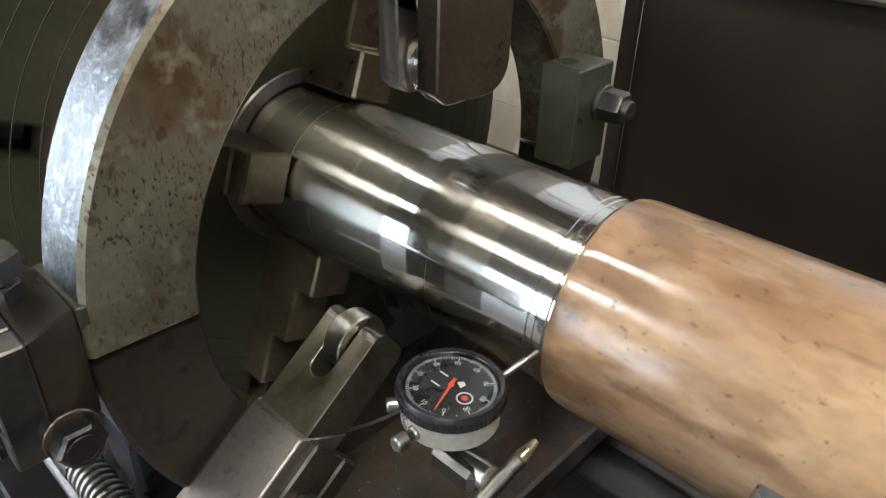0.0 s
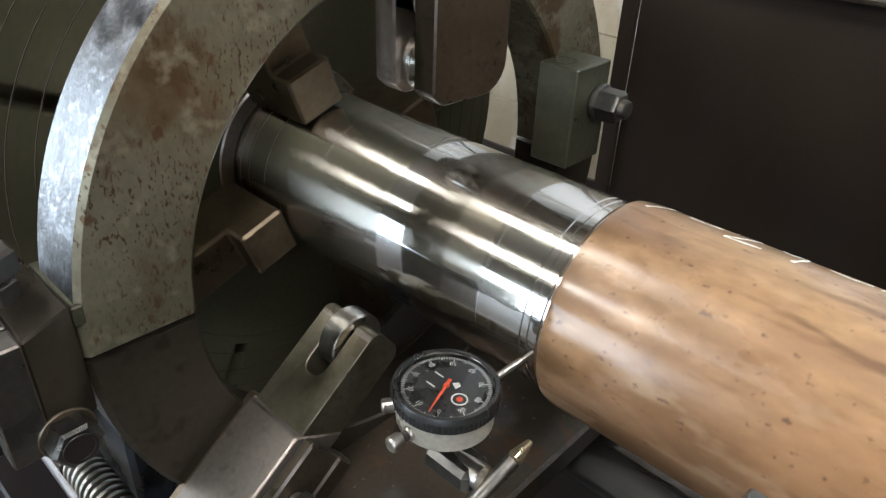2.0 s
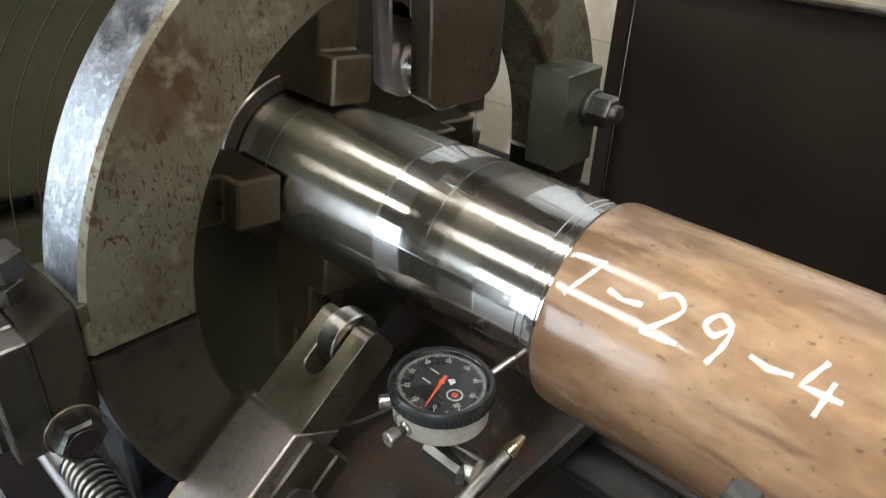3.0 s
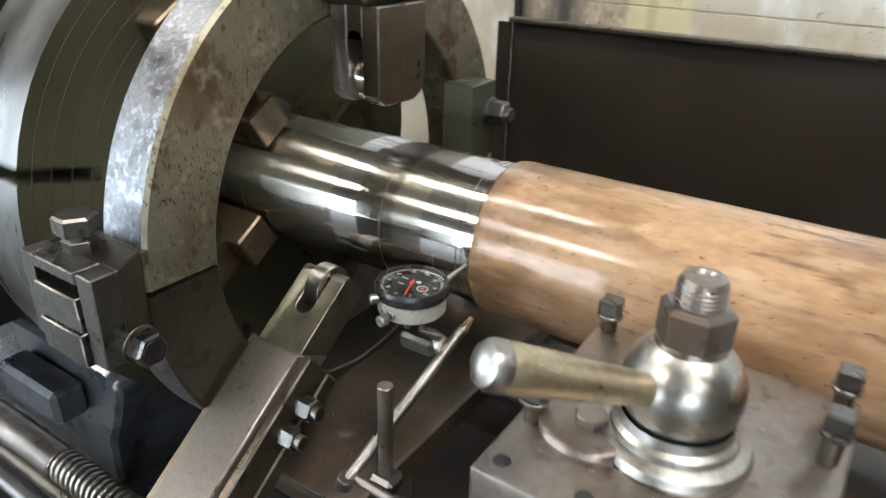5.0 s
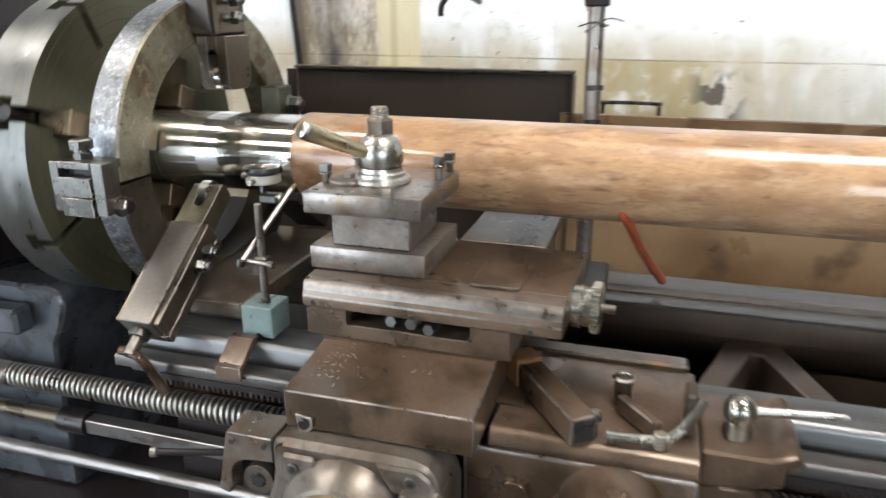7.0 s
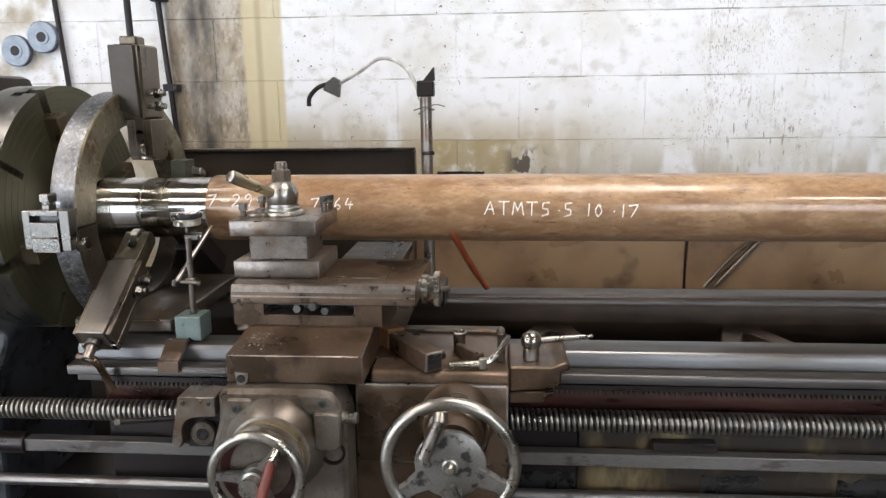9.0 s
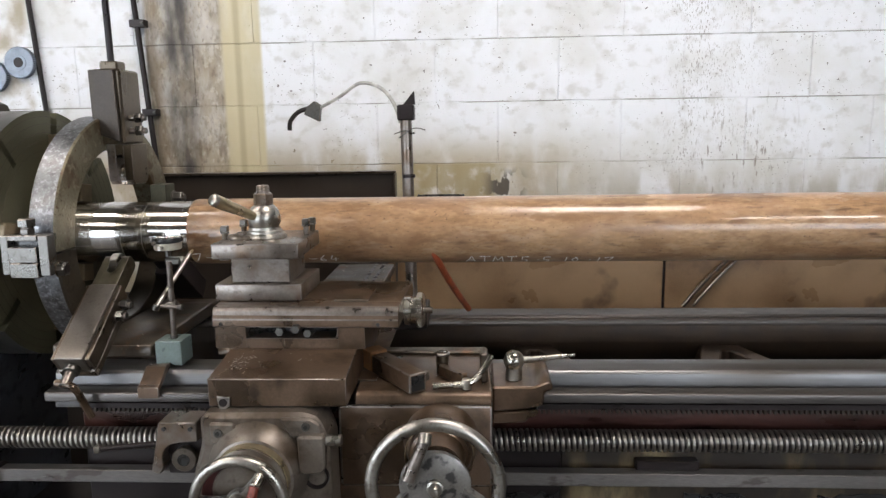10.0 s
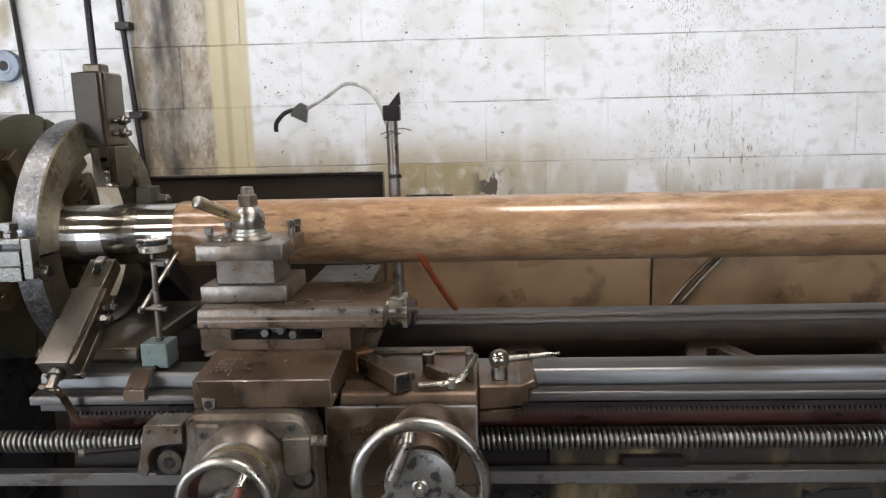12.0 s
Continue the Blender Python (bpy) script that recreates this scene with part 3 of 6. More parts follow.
def build_gear(x, z, r, label):
    g = thing("change_gear", (x, WALL - 0.03, z), label, "gear", "gears hung on the wall")
    n = 44
    out = []
    for k in range(n * 4):
        a = 2 * math.pi * k / (n * 4)
        rr = r if k % 4 in (0, 1) else r * 0.91
        out.append((x + rr * math.cos(a), z + rr * math.sin(a)))
    part("toothed_rim", prism(out, "y", WALL - 0.042, WALL - 0.021), M_GEAR, g)
    part("hub", revolve([(0, 0.3 * r), (0, 0.5 * r), (0.002, 0.48 * r), (0.002, 0.3 * r), (0, 0.3 * r)], (x, WALL - 0.0425, z), (x, 0.8, z), 24), M_GEAR, g)
    part("bore", rod((x, WALL - 0.0425, z), (x, WALL - 0.0455, z), 0.32 * r), M_DARK, g, "dark bore with hanging peg")


def build_splash_panel():
    p = thing("splash_panel", (0, 0.7, 0.8), "dark oily sheet steel splash guard behind the lathe", "splash guard")
    part("sheet", box(-0.385, 0.324, 0.70, 0.706, 0.0, 1.132, 0.001), M_PANEL, p)
    part("top_lip", box(-0.385, 0.329, 0.682, 0.708, 1.132, 1.14, 0.002), M_ARM, p)
    part("end_flange", box(0.325, 0.331, 0.66, 0.706, 0.6, 1.131, 0.001), M_PANEL, p)
    part("low_sheet", box(-1.6, -0.3855, 0.70, 0.706, 0.0, 0.77, 0.001), M_PANEL, p, "low dark sheet behind the headstock")
    post = thing("guard_post", (-0.4, 0.69, 0), "dark upright steel flat bar beside the splash guard", "post")
    part("bar", box(-0.41, -0.3852, 0.69, 0.7, 0.0, 1.13, 0), M_PANEL, post)


def build_chip_tray():
    for x0, x1, lab in ((0.302, 1.121, "brown stained sheet steel chip guard"), (1.129, 2.75, "brown stained sheet steel chip guard with a glossy smeared face")):
        t = thing("chip_guard", (x0, 0.68, 0.5), lab, "chip guard", "chip guards")
        part("sheet", box(x0, x1, 0.674, 0.68, 0.0, 1.044, 0.001), M_PAN, t)
        part("top_flange", box(x0, x1, 0.6805, 0.697, 1.038, 1.044, 0.001), M_PAN, t)
        part("foot_strip", box(x0, x1, 0.665, 0.6735, 0.0, 0.05, 0.001), M_DARK, t)
    # added strip whose dark colour stands for the shade in the gap
    strip = thing("joint_strip", (1.125, 0.69, 0.5), "added dark strip standing for the shade in the gap of the chip guards", "strip")
    part("bar", box(1.11, 1.14, 0.6806, 0.6846, 0.0, 1.036, 0), M_DARK, strip)
    for x in (0.38,):
        h = thing("wall_handle", (x, 0.95, 1.0), "bent black steel rod handle", "handle", "handles on the wall")
        part("rod", wire([(x, 0.94, 0.91), (x, 0.94, 1.03), (x + 0.006, 0.94, 1.04), (x + 0.137, 0.94, 1.04), (x + 0.143, 0.94, 1.03), (x + 0.143, 0.94, 0.91)], 0.005), M_BLACK, h)


# ---- lathe ----
def build_bed():
    bed = thing("lathe_bed", (0.5, 0, 0.4), "long cast iron lathe bed with ground steel ways", "lathe bed")
    x0, x1 = -0.19, 2.9
    rail = [(-0.266, 0.798), (-0.266, 0.812), (-0.264, 0.8145), (-0.241, 0.8175), (-0.239, 0.815), (-0.239, 0.798)]
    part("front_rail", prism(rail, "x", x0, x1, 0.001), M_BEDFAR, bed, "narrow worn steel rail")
    near = [(-0.2385, 0.776), (-0.2385, 0.806), (-0.229, 0.807), (-0.228, 0.836), (-0.222, 0.842), (-0.17, 0.844), (-0.17, 0.79), (-0.2, 0.776)]
    part("near_way", prism(near, "x", x0, x1, 0.0015), M_BED, bed, "bright ground steel way")
    far = [(0.056, 0.806), (0.056, 0.841), (0.061, 0.8455), (0.106, 0.846), (0.111, 0.835), (0.129, 0.835), (0.134, 0.846), (0.191, 0.846), (0.191, 0.75), (0.1, 0.75)]
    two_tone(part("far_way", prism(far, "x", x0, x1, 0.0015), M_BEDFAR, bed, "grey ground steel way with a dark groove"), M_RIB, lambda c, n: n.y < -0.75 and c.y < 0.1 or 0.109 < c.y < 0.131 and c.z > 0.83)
    part("way_flange", box(x0, x1, -0.2, -0.1, 0.765, 0.7755, 0.002), M_DARK, bed)
    part("front_web", box(x0, x1, -0.158, -0.12, 0.664, 0.7645, 0.003), M_BEDSIDE, bed, "dark red brown oily casting")
    part("oil_bracket", box(0.86, 0.975, -0.178, -0.1575, 0.632, 0.65, 0.002), M_DARK, bed, "small dark oily bracket")
    part("stained_panel", box(0.725, x1, -0.157, -0.12, 0.48, 0.6635, 0.002), M_STAIN, bed, "pale paint stained with oil runs")
    part("dark_panel", box(x0, 0.7245, -0.157, -0.12, 0.48, 0.6635, 0.002), M_DARK, bed, "black panel left of the stained one")
    rnd = random.Random(3)
    for xa in (0.62, 0.955, 1.2, 1.48, 1.75, 2.05):
        w = rnd.uniform(0.09, 0.14)
        out = [(xa, 0.5)] + [(xa + w * k / 9, 0.578 + rnd.uniform(-0.008, 0.003)) for k in range(10)] + [(xa + w, 0.5)]
        part("swarf_opening", prism(out, "y", -0.1605, -0.1575), M_BLACK, bed, "black oily opening packed with swarf")
    part("lower_web", box(x0, x1, -0.158, -0.12, 0.4, 0.4795, 0.003), M_DARK, bed)
    part("rear_web", box(x0, x1, 0.12, 0.17, 0.45, 0.749, 0.003), M_RIB, bed, "dark oily casting")
    teeth = box(x0 + 0.07, x1, -0.262, -0.2405, 0.785, 0.7945, 0.0005)
    rack = part("rack", teeth, M_DARK, bed, "toothed rack under the way")
    bm = bmesh.new()
    k = 0
    while x0 + 0.075 + 0.0085 * k < 2.0:
        xx = x0 + 0.075 + 0.0085 * k
        vs = [bm.verts.new((xx + dx, y, z)) for y in (-0.2615, -0.241) for dx, z in ((0, 0.7848), (0.0055, 0.7848), (0.0042, 0.777), (0.0013, 0.777))]
        for f in ((0, 1, 2, 3), (4, 5, 6, 7), (0, 3, 7, 4), (1, 2, 6, 5), (2, 3, 7, 6)):
            bm.faces.new([vs[q] for q in f])
        k += 1
    part("rack_teeth", bm, M_RACK, rack, "row of small square rack teeth", smooth=False, kind="stuff")
    for x in (0.295, 0.69, 1.085, 1.48, 1.875):
        out = [(x - 0.042, 0.119), (x - 0.042, 0.055), (x - 0.1, -0.119), (x - 0.062, -0.119), (x - 0.008, 0.03), (x + 0.008, 0.03), (x + 0.062, -0.119), (x + 0.1, -0.119), (x + 0.042, 0.055), (x + 0.042, 0.119)]
        part("cross_rib", prism(out, "z", 0.6, 0.797, 0.003), M_RIB, bed, "brown oily zigzag rib between the ways")
    part("swarf_tray", box(x0, x1, -0.119, 0.119, 0.44, 0.46, 0.002), M_DARK, bed)
    # gap block and headstock foot
    gap = thing("gap_block", (-0.45, 0, 0.5), "scuffed blue grey cast iron block under the chuck", "gap block")
    part("block", prism([(-0.95, 0.46), (-0.95, 0.85), (-0.4, 0.85), (-0.378, 0.838), (-0.378, 0.815), (-0.392, 0.78), (-0.412, 0.74), (-0.42, 0.46)], "y", -0.16, 0.16, 0.006), M_BLUEGREY, gap)
    part("front_lug", box(-0.56, -0.44, -0.2, -0.1605, 0.775, 0.82, 0.006), M_BLUEGREY, gap)
    head = thing("headstock", (-0.9, 0, 0), "dark headstock casting behind the chuck", "headstock")
    part("casting", box(-1.6, -0.56, -0.3, 0.3, 0.85, 1.34, 0.02, seg=2), M_DARK, head)
    part("spindle_nose", rod((-0.555, 0, AX), (-0.391, 0, AX), 0.11, seg=40), M_DARK, head)
    part("base_front", box(-1.6, 2.9, -0.24, -0.2, 0.0, 0.3995, 0.004), M_DARK, bed, "dark oily cast base")
    part("base_back", box(-1.6, 2.9, 0.12, 0.16, 0.0, 0.4495, 0.004), M_DARK, bed, "dark oily cast base")
    part("gap_floor", box(-1.6, -0.191, -0.24, 0.16, 0.4, 0.46, 0.004), M_DARK, bed)


def build_screw(y=-0.19, z=0.697, r=0.0205):
    s = thing("lead_screw", (0.4, y, z), "long oily steel lead screw with square thread", "lead screw")
    x0, x1, pitch = -0.475, 2.9, 0.0101
    part("core", rod((-0.475, y, z), (x1, y, z), r * 0.8, seg=24), M_DARK, s, "dark thread root and plain end")
    part("plain_end", rod((-0.9, y, z), (-0.478, y, z), r * 1.0, seg=24), M_TOOL, s, "plain unthreaded end")
    bm = bmesh.new()
    seg, n = 20, int((x1 - x0) / pitch)
    prof = [(-0.0031, 0.78), (-0.0024, 0.975), (-0.0015, 1.0), (0.0015, 1.0), (0.0024, 0.975), (0.0031, 0.78)]
    prev = None
    for k in range(n * seg):
        a = 2 * math.pi * k / seg
        xx = x0 + pitch * k / seg
        ring = [bm.verts.new((xx + dx, y + r * f * math.cos(a), z + r * f * math.sin(a))) for dx, f in prof]
        if prev:
            for j in range(5):
                bm.faces.new((prev[j], prev[j + 1], ring[j + 1], ring[j]))
        prev = ring
    part("thread", bm, M_THREAD, s, "bright worn square thread")
    part("bearing", box(-0.98, -0.88, y - 0.04, y + 0.04, z - 0.04, z + 0.04, 0.006), M_DARK, s)
    y, zf = -0.18, 0.62
    f = thing("feed_rod", (0.4, y, zf), "plain grey square steel feed shaft", "feed shaft")
    part("shaft", box(-0.36, 2.9, y - 0.0125, y + 0.0125, zf - 0.0125, zf + 0.0125, 0.0015), M_RODSTEEL, f)
    part("collar", rod((-0.4, y, zf), (-0.345, y, zf), 0.021), M_DARK, f)
    part("round_end", rod((-0.9, y, zf), (-0.401, y, zf), 0.013), M_ARM, f)
    c = thing("control_rod", (0.4, y, 0.54), "long bright control rod under the feed shaft", "control rod")
    part("shaft", rod((-0.9, y, 0.54), (2.9, y, 0.54), 0.0115), M_RODSTEEL, c)
    t = thing("oil_tray", (0.4, -0.35, 0.55), "oily sheet steel tray in front of the bed", "tray")
    part("floor_sheet", box(-1.6, 2.9, -0.42, -0.2405, 0.392, 0.4, 0.002), M_DARK, t)
    part("front_lip", box(-1.6, 2.9, -0.428, -0.4205, 0.392, 0.45, 0.002), M_DARK, t)


def sector(h, ri, ro, tee, n=8):
    """One quarter of a slotted disc, in y and z round the axis, clear of slots of half width h and cut by a short rim slot of half width tee at its middle."""
    a0, a1 = math.degrees(math.asin(h / ro)), math.degrees(math.asin(h / ri))
    rt = 0.178
    t0, t1 = math.degrees(math.asin(tee / ro)), math.degrees(math.asin(tee / rt))
    return arc_pts(0, 0, ro, a0, 45 - t0, n) + arc_pts(0, 0, rt, 45 - t1, 45 + t1, 2) + arc_pts(0, 0, ro, 45 + t0, 90 - a0, n) + arc_pts(0, 0, ri, 90 - a1, a1, 4)


def build_chuck():
    """Four jaw chuck; built with the jaws upright and level, turned by motions()."""
    ch = thing("lathe_chuck", (-0.34, 0, AX), "large four-jaw cast iron lathe chuck, turning", "chuck")
    R, face = 0.248, -0.30
    rim = lambda c, nn: abs(nn.x) < 0.5 and math.hypot(c.y, c.z) > R - 0.008
    two_tone(part("back_body", revolve([(0, 0.1), (0, R - 0.006), (0.006, R), (0.0418, R), (0.0418, 0.1), (0, 0.1)], (-0.39, 0, AX), (0, 0, AX), 96), M_FACE, ch, "turned grey steel back body"), M_CHUCKRIM, rim)
    for lay, (h, tee, xa, xb) in enumerate(((0.023, 0.015, -0.34815, -0.32765), (0.0115, 0.0065, -0.3276, face))):
        for q in range(4):
            m = Matrix.Translation((0, 0, AX)) @ Matrix.Rotation(radians(90 * q), 4, "X")
            two_tone(part("face_quarter" if lay else "slot_quarter", prism(sector(h, 0.06, R, tee), "x", xa, xb, m=m), M_FACE, ch), M_CHUCKRIM, rim)
    for r in (0.17, 0.187, 0.204, 0.221, 0.236):
        part("face_groove", revolve([(0, r), (0.0003, r + 0.0004), (0, r + 0.0008)], (face + 0.0003, 0, AX), (1, 0, AX), 96), M_RIB, ch, "fine turned ring on the face")
    jaw = [(0.063, -0.233), (0.100, -0.233), (0.100, -0.252), (0.15, -0.252), (0.15, -0.272), (0.2, -0.272), (0.2, -0.33), (0.063, -0.33)]
    for q in range(4):
        m = Matrix.Translation((0, 0, AX)) @ Matrix.Rotation(radians(90 * q), 4, "X")
        part("jaw", prism([(x, r) for r, x in jaw], "y", -0.019, 0.019, 0.002, m=m), M_JAW, ch, "stepped steel chuck jaw gripping the shaft")
        part("jaw_screw", rod(m @ Vector((-0.335, 0, 0.205)), m @ Vector((-0.335, 0, 0.25)), 0.011), M_DARK, ch, "dark square-drive jaw screw")
    return ch


def build_workpiece():
    w = thing("roll_shaft", (0.5, 0, AX), "long shaft with polished steel journal and copper coloured body, turning", "shaft")
    part("journal", revolve([(0, 0), (0, 0.0618), (0.345, 0.0618), (0.3455, 0.0612), (0.347, 0.0612), (0.3475, 0.0618), (0.350, 0.0618), (0.3505, 0.0611), (0.352, 0.0611), (0.3525, 0.062), (0.3565, 0.062), (0.357, 0.061), (0.36, 0.061)], (-0.36, 0, AX), (0, 0, AX), 128), M_CHROME, w, "mirror polished steel journal with fine grooves")
    part("shoulder", revolve([(0, 0.0619), (0, 0.076), (0.0125, 0.076), (0.0155, 0.0735), (0.0165, 0.066), (0.0165, 0.0635), (0.0145, 0.0622)], (-0.314, 0, AX), (1, 0, AX), 96), M_TOOL, w, "dull turned shoulder at the chuck")
    part("sleeve", revolve([(0.0, 0.06), (0.0, 0.0645), (0.0006, 0.0653), (0.003, 0.0658), (0.007, 0.0662), (2.6, 0.0662), (2.6, 0.0)], (0, 0, AX), (1, 0, AX), 128), M_SLEEVE, w, "copper coloured sleeve with dark streaks")
    return w


def lettering(body, size):
    """Mesh outlines of a word in the built-in font."""
    c = bpy.data.curves.new("word", "FONT")
    c.body, c.size, c.extrude = body, size, 0.0
    o = bpy.data.objects.new("word", c)
    scene.collection.objects.link(o)
    bpy.context.view_layer.update()
    me = bpy.data.meshes.new_from_object(o.evaluated_get(bpy.context.evaluated_depsgraph_get()))
    bpy.data.objects.remove(o)
    bpy.data.curves.remove(c)
    return me


# strokes of handwriting on a unit square (x right, y up)
STROKES = {
    "7": [[(0.0, 0.9), (0.75, 1.0), (0.5, 0.5), (0.2, 0.0)]],
    "-": [[(0.05, 0.5), (0.45, 0.42), (0.9, 0.5)]],
    "2": [[(0.05, 0.8), (0.35, 1.0), (0.65, 0.75), (0.3, 0.25), (0.05, 0.02), (0.85, 0.08)]],
    "9": [[(0.6, 0.85), (0.3, 1.0), (0.1, 0.7), (0.35, 0.55), (0.6, 0.8), (0.6, 0.4), (0.45, 0.0)]],
    "6": [[(0.55, 1.0), (0.2, 0.6), (0.1, 0.2), (0.35, 0.0), (0.6, 0.2), (0.35, 0.42), (0.12, 0.25)]],
    "4": [[(0.25, 1.0), (0.0, 0.4), (0.75, 0.42)], [(0.5, 0.7), (0.42, 0.0)]],
    "A": [[(0.0, 0.0), (0.45, 1.0), (0.75, 0.0)], [(0.15, 0.4), (0.7, 0.42)]],
    "T": [[(0.0, 0.98), (0.85, 1.0)], [(0.42, 1.0), (0.4, 0.0)]],
    "M": [[(0.0, 0.0), (0.15, 1.0), (0.4, 0.35), (0.7, 1.0), (0.85, 0.0)]],
    "5": [[(0.7, 1.0), (0.2, 0.95), (0.15, 0.55), (0.55, 0.5), (0.6, 0.15), (0.1, 0.0)]],
    ".": [[(0.3, 0.4), (0.42, 0.44)]],
    "1": [[(0.35, 1.0), (0.3, 0.0)]],
    "0": [[(0.35, 0.95), (0.1, 0.5), (0.3, 0.02), (0.6, 0.4), (0.4, 0.95)]],
}


def handwriting(words, x0, step, height, elev, slope, shaft):
    """Strokes laid on the sleeve, one part for each character: x along it, letters standing round it; elev is where they stand when the shaft is not turned."""
    rr = 0.06645
    x = x0
    for chx in words:
        bm = bmesh.new()
        for stroke in STROKES[chx]:
            pts = []
            P = [Vector(p) for p in stroke]
            bend = 0.5 if chx in "0269" else 0.0
            for i, (a, b) in enumerate(zip(P, P[1:])):
                va, vb = (b - P[max(i - 1, 0)]) * bend, (P[min(i + 2, len(P) - 1)] - a) * bend
                for k in range(5):
                    u = k / 5
                    pts.append(a.lerp(b, u) if not bend else (2 * u**3 - 3 * u**2 + 1) * a + (u**3 - 2 * u**2 + u) * va + (3 * u**2 - 2 * u**3) * b + (u**3 - u**2) * vb)
            pts.append(P[-1])
            ring = []
            for i, p in enumerate(pts):
                d = (pts[min(i + 1, len(pts) - 1)] - pts[max(i - 1, 0)]).normalized()
                n = Vector((-d.y, d.x)) * (0.0012 / height) * (1 + 0.25 * math.sin(9 * p.x + 13 * p.y + 40 * x))
                row = []
                for q in (p + n, p - n):
                    lx = x + q.x * height * 0.95
                    ang = radians(elev + slope * (lx - x0)) + (q.y - 0.5) * height / rr
                    row.append(bm.verts.new((lx, -rr * math.cos(ang), AX + rr * math.sin(ang))))
                ring.append(row)
            for A, B in zip(ring, ring[1:]):
                bm.faces.new((A[0], A[1], B[1], B[0]))
        part("painted_mark" if chx in "-." else ("painted_letter" if chx.isalpha() else "painted_numeral"), bm, M_CHALK, shaft, "white hand-painted " + ("stroke" if chx in "-." else chx))
        x += step * (0.6 if chx in ".1" else 1.0)


# ---- steady rest ----
def two_tone(ob, material, test):
    ob.data.materials.append(material)
    for p in ob.data.polygons:
        if test(p.center, p.normal):
            p.material_index = len(ob.data.materials) - 1


def build_steady():
    s = thing("steady_rest", (-0.18, 0, 0.84), "heavy worn cast steady rest ring with rust spots", "steady rest")
    xf, xb, ri, ro = -0.158, -0.207, 0.175, 0.238
    prof = [(0, ri + 0.002), (0, ro - 0.003), (0.003, ro), (xf - xb - 0.003, ro), (xf - xb, ro - 0.003), (xf - xb, ri + 0.002), (xf - xb - 0.002, ri), (0.002, ri), (0, ri + 0.002)]
    for nm, a0, a1 in (("upper_ring", 0.6, 179.4), ("lower_ring", 180.6, 359.4)):
        bm = bmesh.new()
        seg = 72
        rows = []
        for k in range(seg + 1):
            a = radians(a0 + (a1 - a0) * k / seg)
            rows.append([bm.verts.new((xb + d, -r * math.cos(a), AX - 0.003 + r * math.sin(a))) for d, r in prof[:-1]])
        n = len(prof) - 1
        for A, B in zip(rows, rows[1:]):
            for k in range(n):
                bm.faces.new((A[k], A[(k + 1) % n], B[(k + 1) % n], B[k]))
        bm.faces.new(rows[0])
        bm.faces.new(rows[-1])
        # the shade on the lower half is painted in by its darker material
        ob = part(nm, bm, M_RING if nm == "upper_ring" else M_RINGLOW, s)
        two_tone(ob, M_RIM, lambda c, nn: abs(nn.x) < 0.5 and math.hypot(c.y, c.z + 0.84 - AX) > 0.5 * (ri + ro))
    # foot on the bed
    part("foot", prism([(-0.176, 0.8485), (-0.176, 0.868), (-0.172, 0.874), (0.12, 0.878), (0.2, 0.87), (0.2, 0.8485)], "x", -0.225, -0.034, 0.003), M_FOOT, s, "brown oily cast foot on the ways")
    # front latch
    body = [(-0.2225, -0.2655), (-0.1435, -0.2655), (-0.1575, -0.2385), (-0.2225, -0.2385)]
    # part oil, part shade: the unlit side is put into the dark colour
    part("latch_body", prism(body, "z", 1.027, 1.0935, 0.0012), M_RINGLOW, s, "oil-browned steel latch block with shade in its colour")
    part("latch_ear", prism([(-0.2235, 1.029), (-0.2235, 1.0945), (-0.2105, 1.0945), (-0.2105, 1.029)], "y", -0.285, -0.2658, 0.001), M_LATCH, s)
    part("latch_ear", prism([(-0.1585, 1.0265), (-0.1585, 1.0945), (-0.1415, 1.0945), (-0.1425, 1.0265)], "y", -0.285, -0.2658, 0.001), M_LATCH, s)
    part("latch_cap", box(-0.2098, -0.1592, -0.286, -0.266, 1.0862, 1.0952, 0.001), M_LATCH, s, "oil-stained cap with a bright front edge")
    part("recess_back", box(-0.2098, -0.1592, -0.27, -0.2662, 1.0245, 1.0858, 0), M_BLACK, s, "dark recess under the cap")
    part("latch_plate", prism([(-0.2095, 1.049), (-0.2105, 1.0752), (-0.1625, 1.0752), (-0.1612, 1.0495)], "y", -0.287, -0.2705, 0.001), M_LATCH, s, "sliding latch plate")
    part("latch_plate", prism([(-0.2085, 1.0245), (-0.2092, 1.0487), (-0.1612, 1.0487), (-0.1603, 1.0236)], "y", -0.289, -0.2705, 0.001), M_LATCH, s, "stepped lower latch plate")
    part("latch_tongue", box(-0.215, -0.1575, -0.2382, -0.232, 1.08, 1.092, 0.001), M_GREENISH, s, "green oily tongue against the ring")
    b = part("latch_bolt", rod((-0.189, -0.261, 1.0936), (-0.189, -0.261, 1.112), 0.0098), M_LATCH, s, "hexagon head steel bolt")
    part("lock_nut", hexagon((-0.189, -0.261, 1.0937), (-0.189, -0.261, 1.104), 0.0118), M_LATCH, b)
    part("bolt_head", hexagon((-0.189, -0.261, 1.108), (-0.189, -0.261, 1.121), 0.0148), M_LATCH, b)
    n = part("pivot_bolt", rod((-0.164, -0.2585, 1.034), (-0.139, -0.2585, 1.034), 0.0068), M_STEEL, s, "steel pivot bolt with hexagon nut")
    part("washer", rod((-0.1435, -0.2585, 1.034), (-0.1415, -0.2585, 1.034), 0.0145), M_ARM, n)
    part("nut", hexagon((-0.1415, -0.2585, 1.034), (-0.1285, -0.2585, 1.034), 0.0128), M_LATCH, n)
